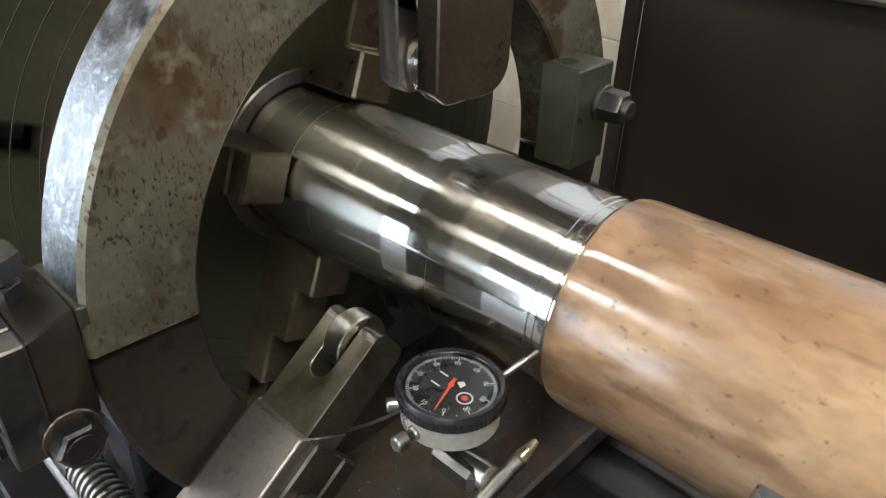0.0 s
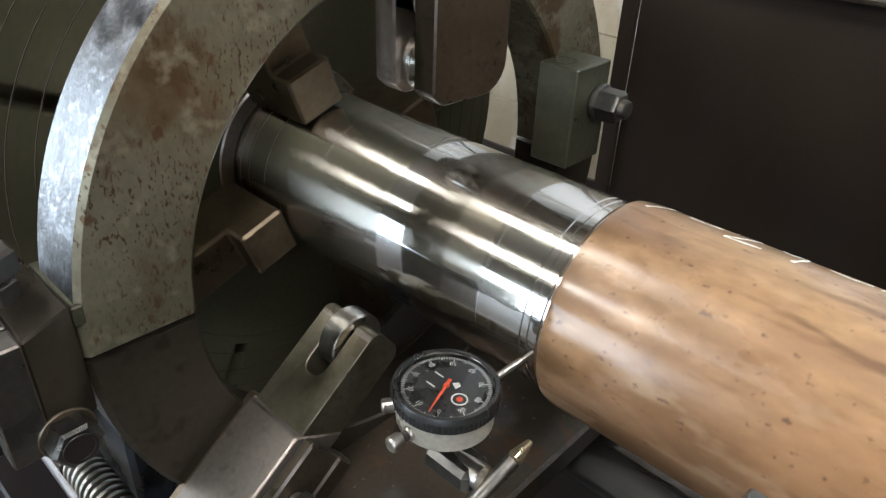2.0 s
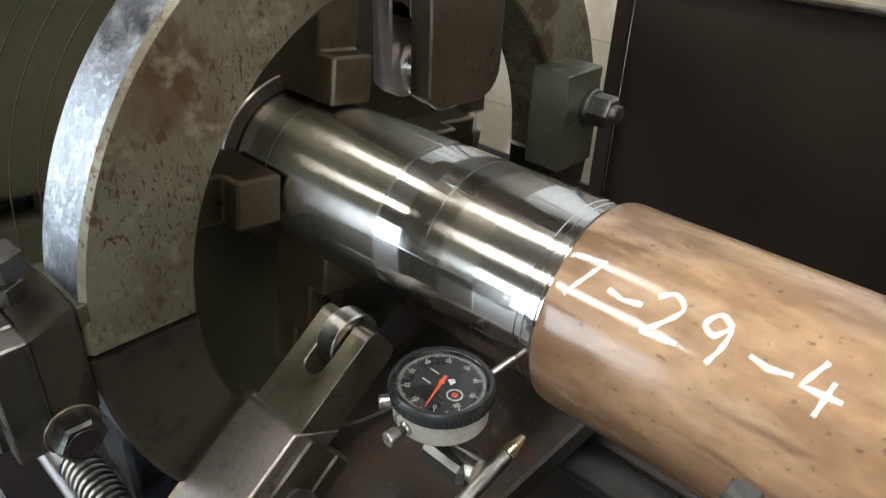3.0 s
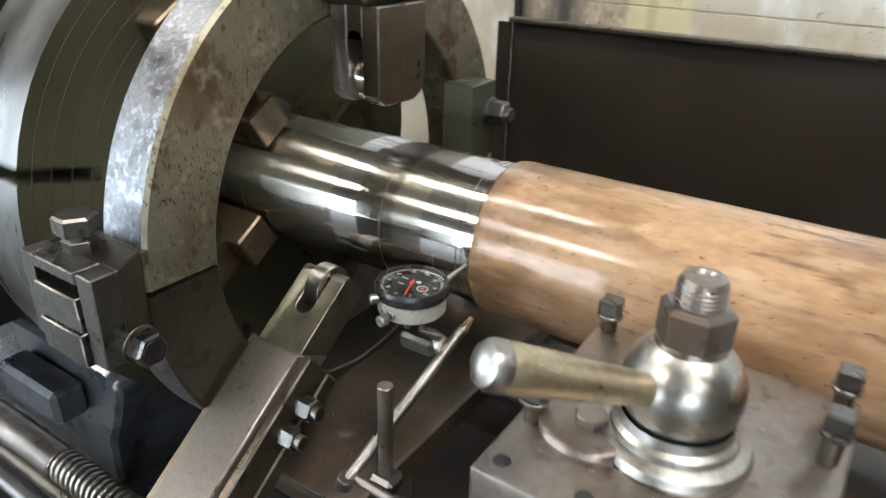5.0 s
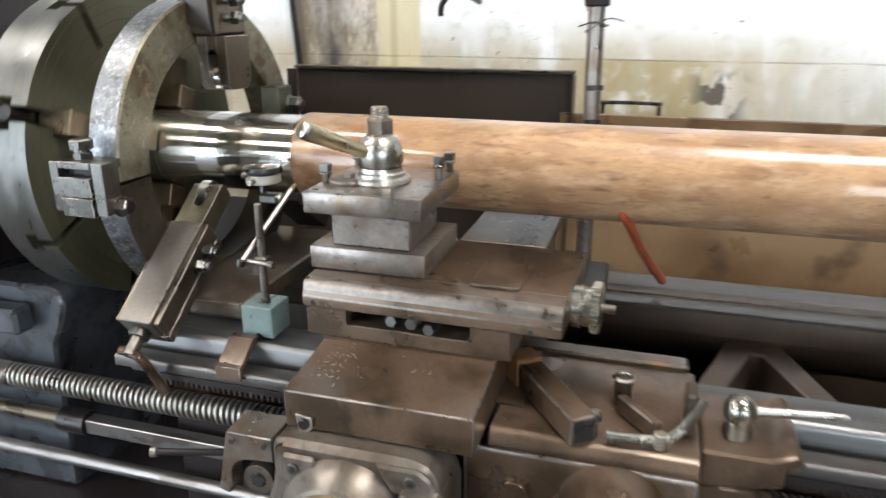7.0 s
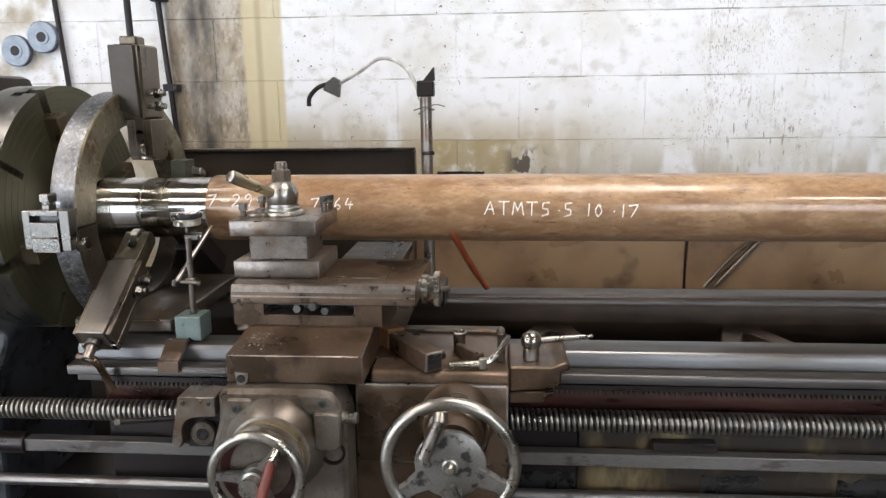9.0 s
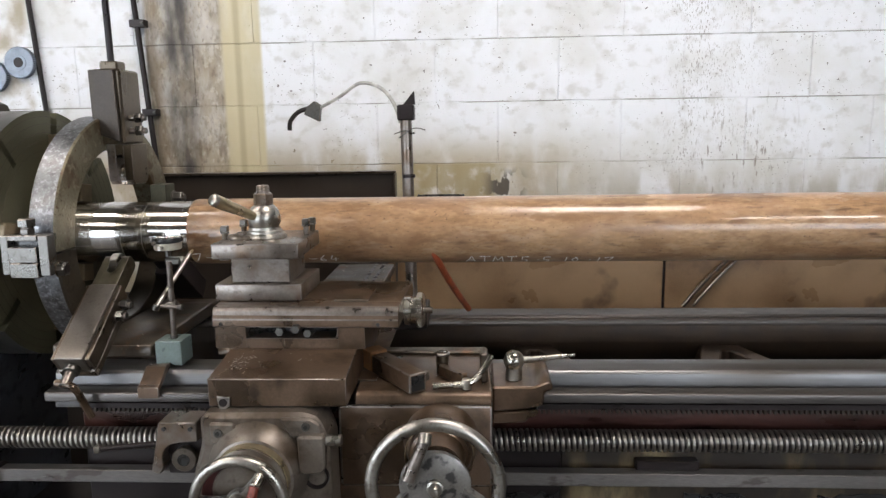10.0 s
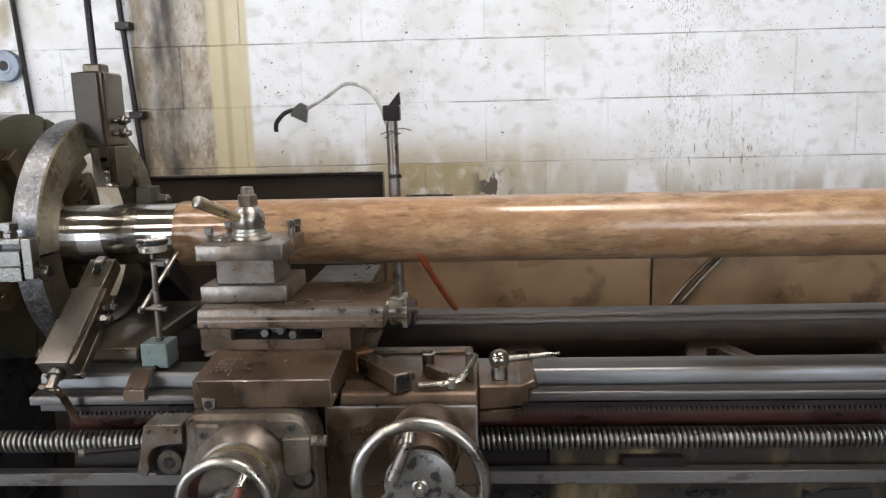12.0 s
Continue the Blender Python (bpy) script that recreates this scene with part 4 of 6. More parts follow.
    part("nut_bore", revolve([(0, 0.0072), (0.0006, 0.0086), (0.0012, 0.0082), (0.0012, 0.0072), (0.0006, 0.007), (0.0006, 0)], (-0.1287, -0.2585, 1.034), (0, -0.2585, 1.034), 24), M_DARK, n, "dark threaded bore")
    # rear hinge
    part("hinge_block", box(-0.157, -0.121, 0.131, 0.178, 1.066, 1.147, 0.0012), M_GREENISH, s, "oily dark green hinge block")
    h = part("hinge_bolt", rod((-0.121, 0.166, 1.115), (-0.093, 0.166, 1.115), 0.0075), M_STEEL, s)
    part("washer", rod((-0.1205, 0.166, 1.115), (-0.1165, 0.166, 1.115), 0.0155), M_LATCH, h)
    part("nut", hexagon((-0.1165, 0.166, 1.115), (-0.099, 0.166, 1.115), 0.0138), M_LATCH, h)
    return s


def arm_pose(p0, u, n):
    """Arm space: x along the lathe, y along the arm outwards, z its upper normal."""
    m = Matrix(((1, 0, 0, 0), (0, u[0], n[0], p0[0]), (0, u[1], n[1], p0[1] + AX), (0, 0, 0, 1)))
    return m


def build_front_arm(s):
    m = arm_pose((-0.088, -0.033), (-0.8, -0.6), (-0.6, 0.8))
    a = part("front_arm", box(-0.162, -0.094, 0.075, 0.245, -0.05, -0.033, 0.002, m=m), M_ARM, s, "oily steel arm with roller tip")
    fork = [(-0.152, 0.105), (-0.152, -0.002), (-0.1365, -0.002), (-0.1365, 0.036)] + arc_pts(-0.128, 0.036, 0.0085, 180, 0, 8)[1:-1] + [(-0.1195, 0.036), (-0.1195, -0.002), (-0.104, -0.002), (-0.104, 0.105)]
    fb = prism(fork, "z", -0.032, 0.0)
    tips = [e for e in fb.edges if all(v.co.y < 0 for v in e.verts) and abs(e.verts[0].co.z - e.verts[1].co.z) < 1e-6 and abs(e.verts[0].co.x - e.verts[1].co.x) > 0.01]
    bmesh.ops.bevel(fb, geom=tips, offset=0.009, segments=4, affect="EDGES", profile=0.5)
    rims = [e for e in fb.edges if all(v.co.z > -0.0001 for v in e.verts)]
    bmesh.ops.bevel(fb, geom=rims, offset=0.0008, segments=1, affect="EDGES")
    bmesh.ops.transform(fb, matrix=m, verts=fb.verts)
    part("fork", fb, M_FORK, a, "worn slotted steel fork")
    part("roller", revolve([(0, 0), (0, 0.0195), (0.001, 0.0205), (0.0145, 0.0205), (0.0155, 0.0195), (0.0155, 0)], m @ Vector((-0.1358, 0.0115, -0.0125)), m @ Vector((0, 0.0115, -0.0125)), 40), M_BRIGHT, a, "bright hardened steel roller")
    part("pin", rod(m @ Vector((-0.1518, 0.012, -0.0135)), m @ Vector((-0.1042, 0.012, -0.0135)), 0.006), M_STEEL, a)
    part("cover_plate", prism([(0.062, -0.0325), (0.078, 0.004), (0.245, 0.004), (0.245, -0.0325)], "x", -0.153, -0.103, 0.0015, m=m), M_COVER, a, "flat brownish steel cover plate")
    for x0, x1 in ((-0.162, -0.1535), (-0.1025, -0.094)):
        part("side_rail", box(x0, x1, 0.075, 0.243, -0.0325, -0.001, 0.0015, m=m), M_ARM, a)
    part("end_screw", rod(m @ Vector((-0.128, 0.245, -0.02)), m @ Vector((-0.128, 0.285, -0.02)), 0.009), M_STEEL, a)
    part("end_collar", rod(m @ Vector((-0.128, 0.246, -0.02)), m @ Vector((-0.128, 0.258, -0.02)), 0.014), M_STEEL, a)
    part("end_handle", wire([m @ Vector((-0.145, 0.278, -0.02)), m @ Vector((-0.125, 0.28, -0.02)), m @ Vector((-0.112, 0.285, -0.03)), (-0.108, -0.284, 0.8), (-0.1, -0.279, 0.775)], 0.0065), M_BROWN, a, "bent flat steel strap")
    for s1, z in ((0.09, -0.018), (0.115, -0.018)):
        part("clamp_bolt", rod(m @ Vector((-0.094, s1 + 0.02, z)), m @ Vector((-0.07, s1 + 0.02, z)), 0.006), M_STEEL, a)
        part("bolt_nut", hexagon(m @ Vector((-0.088, s1 + 0.02, z)), m @ Vector((-0.076, s1 + 0.02, z)), 0.0105), M_STEEL, a)


def build_top_arm(s):
    a = part("top_arm", box(-0.17, -0.114, -0.046, 0.033, 1.24, 1.383, 0.004), M_ARM, s, "upright square arm housing")
    for x0, x1 in ((-0.157, -0.140), (-0.124, -0.107)):
        out = [(-0.039, 1.2395), (-0.039, 1.168), (-0.03, 1.16)] + arc_pts(0.006, 1.179, 0.02, -90, 0, 5) + [(0.026, 1.2395)]
        part("fork_cheek", prism(out, "x", x0, x1, 0.0012), M_TOOL if x0 < -0.15 else M_ARM, a, "worn fork cheek")
    arch = [(-0.1398, 1.2395), (-0.1398, 1.212)] + arc_pts(-0.132, 1.212, 0.0076, 180, 0, 8) + [(-0.1242, 1.212), (-0.1242, 1.2395)]
    part("fork_root", prism(arch, "y", -0.0385, 0.0255, 0.0005), M_ARM, a)
    part("roller", revolve([(0, 0), (0, 0.0205), (0.001, 0.0215), (0.0135, 0.0215), (0.0145, 0.0205), (0.0145, 0)], (-0.1393, -0.012, 1.179), (0, -0.012, 1.179), 36), M_CHROME, a, "bright steel roller")
    part("pin", rod((-0.1568, -0.012, 1.179), (-0.1072, -0.012, 1.179), 0.006), M_ARM, a)
    part("front_cover", prism([(-0.1715, 1.262), (-0.12, 1.243), (-0.124, 1.381), (-0.1725, 1.381)], "y", -0.054, -0.0465, 0.0012), M_RACK, a, "dark grey flat cover plate")
    part("cap", box(-0.166, -0.13, -0.022, 0.014, 1.383, 1.4, 0.003), M_ARM, a)
    part("feed_screw", rod((-0.15, -0.004, 1.4), (-0.152, -0.004, 1.6), 0.0066), M_DARK, a, "upright dark feed screw")
    part("screw_knob", box(-0.174, -0.13, -0.016, 0.008, 1.6, 1.613, 0.003), M_STEEL, a)
    for z in (1.265, 1.29):
        part("clamp_bolt", rod((-0.114, -0.024, z), (-0.08, -0.024, z), 0.006), M_STEEL, a)
        part("bolt_nut", hexagon((-0.1, -0.024, z), (-0.088, -0.024, z), 0.0105), M_STEEL, a)


def build_rear_arm(s):
    m = Matrix(((1, 0, 0, 0), (0, 0.8, 0.6, 0.09), (0, -0.6, 0.8, -0.033 + AX), (0, 0, 0, 1)))
    a = part("rear_arm", prism([(0.105, -0.032), (0.0, -0.032), (-0.004, -0.016), (0.004, 0.0), (0.105, 0.0)], "x", -0.152, -0.104, 0.0015, m=m), M_DARK, s, "dark oily arm behind the shaft")
    part("arm_housing", box(-0.16, -0.096, 0.075, 0.215, -0.045, 0.004, 0.002, m=m), M_DARK, a)


# ---- dial indicator and its stand ----
def build_dial():
    cx, cy = -0.012, -0.123
    d = thing("dial_indicator", (cx, cy, 1.04), "round dial indicator with black face and red needle, lying face up", "dial indicator")
    c0, c1 = (cx, cy, 1.0), (cx, cy, 2.0)
    part("case", revolve([(0.044, 0), (0.044, 0.0245), (0.0455, 0.0262), (0.057, 0.0268), (0.057, 0.0)], c0, c1, 48), M_CASE, d, "worn bright nickel case")
    bz = revolve([(0.0585, 0.0265), (0.0585, 0.0283), (0.061, 0.0287), (0.0645, 0.0287), (0.067, 0.0275), (0.067, 0.0255), (0.0645, 0.025), (0.0585, 0.025), (0.0585, 0.0265)], c0, c1, 64)
    bezel = part("bezel", bz, M_BLACK, d, "black knurled bezel")
    for k in range(72):
        a = 2 * math.pi * k / 72
        p = Vector((cx + 0.0287 * math.cos(a), cy + 0.0287 * math.sin(a), 1.0592))
        if k == 0:
            bm = rod(p, p + Vector((0, 0, 0.0048)), 0.00055, seg=5)
        else:
            bm = rod(p, p + Vector((0, 0, 0.0048)), 0.00055, bm, seg=5)
    part("knurling", bm, M_BLACK, bezel, "fine ribs of the bezel")
    face = part("dial_face", rod((cx, cy, 1.0565), (cx, cy, 1.062), 0.0248, seg=48), M_BLACK, d, "matt black dial face with white scale")
    # scale: nought towards the operator, reading clockwise
    z = 1.0623
    zero = -58.0
    bm = bmesh.new()
    for k in range(100):
        a = radians(zero - 3.6 * k)
        r0, r1 = (0.0195, 0.0235) if k % 10 == 0 else ((0.0208, 0.0235) if k % 5 == 0 else (0.0216, 0.0235))
        w = 0.00022
        u, v = Vector((math.cos(a), math.sin(a), 0)), Vector((-math.sin(a), math.cos(a), 0))
        o = Vector((cx, cy, z))
        bm.faces.new([bm.verts.new(o + u * r + v * s) for r, s in ((r0, -w), (r1, -w), (r1, w), (r0, w))])
    part("scale_marks", bm, M_WHITE, face)
    for k in range(10):
        a = radians(zero - 36 * k)
        me = lettering(str(10 * k), 0.0038)
        bm = bmesh.new()
        bm.from_mesh(me)
        bpy.data.meshes.remove(me)
        w = max(v.co.x for v in bm.verts) + min(v.co.x for v in bm.verts)
        bmesh.ops.translate(bm, vec=(-w / 2, -0.0015, 0), verts=bm.verts)
        turn = Matrix.Translation((cx + 0.018 * math.cos(a), cy + 0.018 * math.sin(a), z)) @ Matrix.Rotation(a + math.pi / 2, 4, "Z")
        bmesh.ops.transform(bm, matrix=turn, verts=bm.verts)
        part("numeral", bm, M_WHITE, face, "white numeral " + str(10 * k), smooth=False)
    sx, sy = cx + 0.011, cy - 0.002
    sub = part("counter_dial", revolve([(0, 0.0036), (0, 0.0044), (0.0002, 0.0044), (0.0002, 0.0036), (0, 0.0036)], (sx, sy, 1.0622), (sx, sy, 2), 24), M_WHITE, face, "small white ringed counter dial")
    part("counter_centre", rod((sx, sy, 1.0621), (sx, sy, 1.0625), 0.0018), M_NEEDLE, sub, "red centre")
    part("maker_mark", prism([(cx + 0.0005, cy + 0.004), (cx + 0.0045, cy + 0.002), (cx + 0.005, cy + 0.0055), (cx + 0.0025, cy + 0.0068)], "z", 1.0622, 1.0625), M_WHITE, face, "plain white maker's shape")
    for (dx, dy) in ((-0.008, 0.004), (-0.006, -0.0045)):
        part("print_bar", box(cx + dx - 0.004, cx + dx + 0.002, cy + dy - 0.0004, cy + dy + 0.0004, 1.0622, 1.0624, 0), M_WHITE, face, "tiny unreadable print")
    a = radians(zero - 13)
    tip = Vector((cx + 0.021 * math.cos(a), cy + 0.021 * math.sin(a), 1.0636))
    back = Vector((cx - 0.005 * math.cos(a), cy - 0.005 * math.sin(a), 1.0636))
    side = Vector((-math.sin(a), math.cos(a), 0))
    bm = bmesh.new()
    top = [bm.verts.new(p) for p in (back + side * 0.001, back - side * 0.001, tip - side * 0.0002, tip + side * 0.0002)]
    bm.faces.new(top)
    ext = bmesh.ops.extrude_face_region(bm, geom=bm.faces[:])
    bmesh.ops.translate(bm, vec=(0, 0, 0.0004), verts=[g for g in ext["geom"] if isinstance(g, bmesh.types.BMVert)])
    nd = part("needle", bm, M_NEEDLE, d, "slim red needle")
    part("needle_hub", rod((cx, cy, 1.0625), (cx, cy, 1.0645), 0.0016), M_NEEDLE, nd)
    crystal = part("crystal", revolve([(0.0652, 0.0249), (0.0664, 0.0249), (0.0672, 0.02), (0.0675, 0.0)], c0, c1, 48), M_GLASS, d, "clear domed crystal")
    crystal.visible_shadow = False
    # plunger stem towards the shaft and its cap behind
    f = 0.95                      # the whole dial is drawn in by this at the end

    def at(x, y, z):
        return Vector((cx + (x - cx) / f, cy + (y - cy) / f, z))

    st = part("stem", rod(at(-0.009, -0.0985, 1.0505), at(-0.0065, -0.0895, 1.0535), 0.0036), M_STEEL, d)
    part("plunger", rod(at(-0.0065, -0.0895, 1.0535), at(-0.0022, -0.0745, 1.0588), 0.002), M_BRIGHT, st)
    part("contact_point", rod(at(-0.0022, -0.0745, 1.0588), at(-0.0008, -0.0672, 1.061), 0.0013), M_BRIGHT, st)
    kn = part("cap", rod(at(-0.012, -0.148, 1.0505), at(-0.012, -0.1535, 1.0505), 0.0028), M_STEEL, d, "knurled nickel cap")
    part("cap_neck", rod(at(-0.012, -0.146, 1.0505), at(-0.012, -0.15, 1.0505), 0.004), M_BRIGHT, kn)
    part("cap_head", rod(at(-0.012, -0.1535, 1.0505), at(-0.0125, -0.1605, 1.0505), 0.0042), M_BRIGHT, kn)
    part("bezel_clamp", rod(at(-0.0245, -0.1455, 1.0585), at(-0.0285, -0.151, 1.0585), 0.0038), M_BRIGHT, d, "small nickel clamp knob")
    part("back_lug", box(cx - 0.003, cx + 0.003, cy - 0.008, cy + 0.008, 1.03, 1.0438, 0.001), M_STEEL, d)


def build_stand():
    s = thing("magnetic_base", (0.014, -0.193, 0.8443), "green magnetic indicator base with steel pole", "magnetic base")
    out = [(-0.01, 0.8443), (0.006, 0.8443), (0.014, 0.851), (0.022, 0.8443), (0.0375, 0.8443), (0.0375, 0.889), (-0.01, 0.889)]
    part("block", prism(out, "y", -0.217, -0.168, 0.0012), M_GREEN, s, "green enamelled block with notched underside")
    part("front_plate", box(-0.0072, 0.0347, -0.2178, -0.2172, 0.853, 0.8865, 0.0002), M_GREEN, s, "paler front face")
    part("pole", rod((0.017, -0.195, 0.889), (0.019, -0.197, 1.031), 0.0052), M_TOOL, s, "upright steel pole")
    part("pole_socket", rod((0.017, -0.195, 0.889), (0.0171, -0.1951, 0.895), 0.0068), M_STEEL, s)
    lo, hi = Vector((-0.003, -0.217, 0.95)), Vector((0.022, -0.109, 1.036))
    hi2 = Vector((0.022, -0.11, 1.029))
    c = part("swivel_clamp", box(0.009, 0.029, -0.206, -0.188, 0.946, 0.958, 0.003), M_STEEL, s, "small steel swivel clamp")
    part("clamp_screw", rod((-0.002, -0.209, 0.953), (0.034, -0.209, 0.951), 0.0034), M_STEEL, c)
    part("clamp_eye", rod((-0.0045, -0.2145, 0.9465), (-0.0015, -0.2145, 0.9565), 0.0062), M_STEEL, c)
    part("clamp_knob", rod((0.034, -0.209, 0.951), (0.043, -0.209, 0.95), 0.0055), M_STEEL, c)
    r = part("cross_rod", rod(lo, hi2, 0.0043), M_BRIGHT, s, "slanting steel cross rod")
    part("rod_tip", rod(hi2, hi2 + (hi2 - lo).normalized() * 0.012, 0.0042, r1=0.0018), M_BRASSY, r)
    k = part("dial_clamp", box(-0.018, 0.012, -0.135, -0.115, 1.012, 1.026, 0.003), M_STEEL, s, "jointed clamp under the dial")
    part("clamp_joint", rod((-0.006, -0.125, 1.019), (0.016, -0.125, 1.021), 0.007), M_BRIGHT, k)


# ---- carriage ----
def build_toolpost():
    t = thing("tool_post", (0.199, -0.19, 0.974), "square four-way steel tool post with dirty top plate", "tool post")
    top = 1.0757
    part("top_plate", box(0.1254, 0.2727, -0.2675, -0.105, 1.0492, top, 0.0025, seg=2), M_TOOL, t, "worn grey square top plate")
    part("neck", box(0.149, 0.2512, -0.243, -0.139, 1.004, 1.049, 0.002), M_TOOL, t)
    part("base_plate", box(0.1226, 0.2717, -0.252, -0.11, 0.9742, 1.0038, 0.0025, seg=2), M_TOOL, t)
    part("foot_plate", box(0.135, 0.262, -0.235, -0.12, 0.9741, 0.9743, 0), M_DARK, t)
    for x, y in ((0.1365, -0.2555), (0.1774, -0.2545), (0.2158, -0.2545), (0.2615, -0.2545), (0.2588, -0.2045)):
        part("screw_hole", rod((x, y, top - 0.001), (x, y, top + 0.0004), 0.0046), M_BLACK, t, "dark threaded hole")
    px, py = 0.1977, -0.1965
    part("clamp_boss", revolve([(0, 0), (0, 0.0365), (0.003, 0.0375), (0.007, 0.036), (0.009, 0.032), (0.0095, 0.0305), (0.013, 0.03), (0.015, 0.0275), (0.02, 0.0265)], (px, py, top), (px, py, 2), 44), M_BRIGHT, t, "bright turned collar in two steps")
    R = 0.0285
    ball = revolve([(R - R * math.cos(radians(a)), R * math.sin(radians(a))) for a in range(40, 160, 8)], (px, py, top + 0.006), (px, py, 2), 40)
    part("ball_hub", ball, M_BRIGHT, t, "bright ball hub of the clamp handle")
    part("stud", revolve([(0, 0), (0, 0.0108), (0.045, 0.0108), (0.0475, 0.0095), (0.048, 0.006), (0.0465, 0.0045), (0.0465, 0)], (px, py, 1.12), (px, py, 2), 24), M_TOOL, t, "threaded stud end with centre hole")
    for k in range(4):
        part("stud_thread", revolve([(0, 0.0107), (0.0007, 0.0114), (0.0014, 0.0107)], (px, py, 1.156 + 0.0022 * k), (px, py, 2), 24), M_TOOL, t)
    part("stud_collar", revolve([(0, 0), (0, 0.0158), (0.002, 0.0165), (0.013, 0.0165), (0.015, 0.0155), (0.015, 0)], (px, py, 1.121), (px, py, 2), 32), M_TOOL, t, "dirty round collar nut")
    part("stud_nut", hexagon((px, py, 1.1362), (px, py, 1.1545), 0.0172), M_TOOL, t, "worn hexagon nut")
    h0, h1 = Vector((px - 0.009, py - 0.018, 1.114)), Vector((0.1444, -0.2874, 1.151))
    d = (h1 - h0).normalized()
    ln = (h1 - h0).length
    hd = part("clamp_handle", revolve([(0, 0), (0, 0.0078), (ln * 0.3, 0.0085), (ln * 0.75, 0.0104), (ln * 0.95, 0.0108), (ln * 0.97, 0.01)], h0, h1, 24), M_BRASSY, t, "worn tapered clamp handle")
    part("handle_end", revolve([(0, 0.0095), (0.002, 0.0108), (0.006, 0.0108), (0.0095, 0.009), (0.011, 0.005), (0.0112, 0)], h1 - d * 0.006, h1 + d, 24), M_BRIGHT, hd, "bright rounded handle end")
    dx, dy = 0.162, -0.213
    part("index_disc", revolve([(0, 0), (0, 0.0245), (0.004, 0.0255), (0.0065, 0.0245), (0.008, 0.022), (0.0075, 0.014), (0.0075, 0)], (dx, dy, top), (dx, dy, 2), 40), M_TOOL, t, "round index disc, worn bright at its rim")
    part("index_stub", hexagon((dx, dy, top + 0.0076), (dx, dy, top + 0.0125), 0.0085), M_TOOL, t, "worn centre screw")
    for x, y, z in ((0.133, -0.1155, 1.098), (0.2632, -0.166, 1.105), (0.2632, -0.1175, 1.101), (0.1345, -0.22, 1.1)):
        b = part("tool_bolt", rod((x, y, top), (x, y, z - 0.012), 0.005), M_ARM, t, "square head tool clamping bolt")
        part("bolt_neck", rod((x, y, z - 0.0135), (x, y, z - 0.0105), 0.0078), M_LATCH, b)
        part("bolt_head", box(x - 0.0062, x + 0.0062, y - 0.0062, y + 0.0062, z - 0.0105, z, 0.0012), M_LATCH, b)


def build_compound():
    c = thing("compound_rest", (0.28, -0.2, 0.89), "heavy brown oily compound slide with T slot", "compound slide")
    m = Matrix.Translation((0.2, -0.29, 0)) @ Matrix.Rotation(radians(-1.4), 4, "Z") @ Matrix.Translation((-0.2, 0.29, 0))
    out = [(-0.29, 0.939), (-0.29, 0.952), (-0.287, 0.96)] + arc_pts(-0.276, 0.961, 0.011, 165, 90, 5) + [(-0.25, 0.974), (-0.09, 0.974), (-0.078, 0.964), (-0.078, 0.939)]
    part("upper_slide", prism(out, "x", 0.127, 0.441, 0.0015, m=m), M_BROWN, c, "rounded brown upper slide")
    # slotted lower slide: one ring of iron round a long rounded slot
    for b in ((0.129, 0.1815, 0.9008, 0.9385), (0.338, 0.383, 0.9008, 0.9385), (0.1817, 0.3378, 0.9008, 0.918), (0.1817, 0.3378, 0.937, 0.9385)):
        part("lower_slide", box(b[0], b[1], -0.284, -0.1, b[2], b[3], 0, m=m), M_BROWN, c)
    part("slot_lip", wire([m @ Vector(p) for p in ((0.19, -0.2845, 0.9185), (0.25, -0.2845, 0.9185), (0.32, -0.2845, 0.9185), (0.333, -0.2845, 0.92), (0.3372, -0.2845, 0.926), (0.3372, -0.2845, 0.936))], 0.0011, seg=6), M_TOOL, c, "bright worn slot edge")
    part("slot_floor", box(0.182, 0.3376, -0.24, -0.11, 0.9185, 0.9365, 0, m=m), M_BLACK, c, "dark T slot")
    for x, z, y1 in ((0.237, 0.9275, -0.279), (0.27, 0.938, -0.3), (0.287, 0.9275, -0.288)):
        part("slot_bolt", hexagon(m @ Vector((x, -0.262, z - 0.002)), m @ Vector((x, y1, z)), 0.0082), M_STEEL, c, "dull steel slot bolt")
    part("wear_plate", box(0.325, 0.385, -0.25, -0.17, 0.9742, 0.9768, 0.001, m=m), M_BROWN, c, "thin worn index plate")
    part("plate_edge", box(0.327, 0.383, -0.2512, -0.2502, 0.9745, 0.9768, 0, m=m), M_PALE, c, "pale worn edge")
    k = part("dial_collar", revolve([(0, 0), (0, 0.025), (0.011, 0.026), (0.012, 0.0235), (0.02, 0.0235), (0.021, 0.029), (0.031, 0.03), (0.033, 0.027), (0.033, 0)], m @ Vector((0.442, -0.212, 0.949)), m @ Vector((1, -0.212, 0.949)), 40), M_NICKEL, c, "knurled bright feed dial")
    for q in range(36):
        a = radians(10 * q)
        o = Vector((0.464, -0.212 + 0.0298 * math.cos(a), 0.949 + 0.0298 * math.sin(a)))
        knurl = rod(m @ o, m @ (o + Vector((0.008, 0, 0))), 0.0009, seg=5) if q == 0 else rod(m @ o, m @ (o + Vector((0.008, 0, 0))), 0.0009, knurl, seg=5)
    part("knurling", knurl, M_NICKEL, k, "fine ribs of the dial")
    part("dial_stub", rod(m @ Vector((0.475, -0.212, 0.949)), m @ Vector((0.49, -0.212, 0.949)), 0.0055), M_STEEL, k)
    for x in (0.142, 0.406):
        part("grub_screw", rod(m @ Vector((x, -0.289, 0.944)), m @ Vector((x, -0.2908, 0.944)), 0.0033), M_BLACK, c)


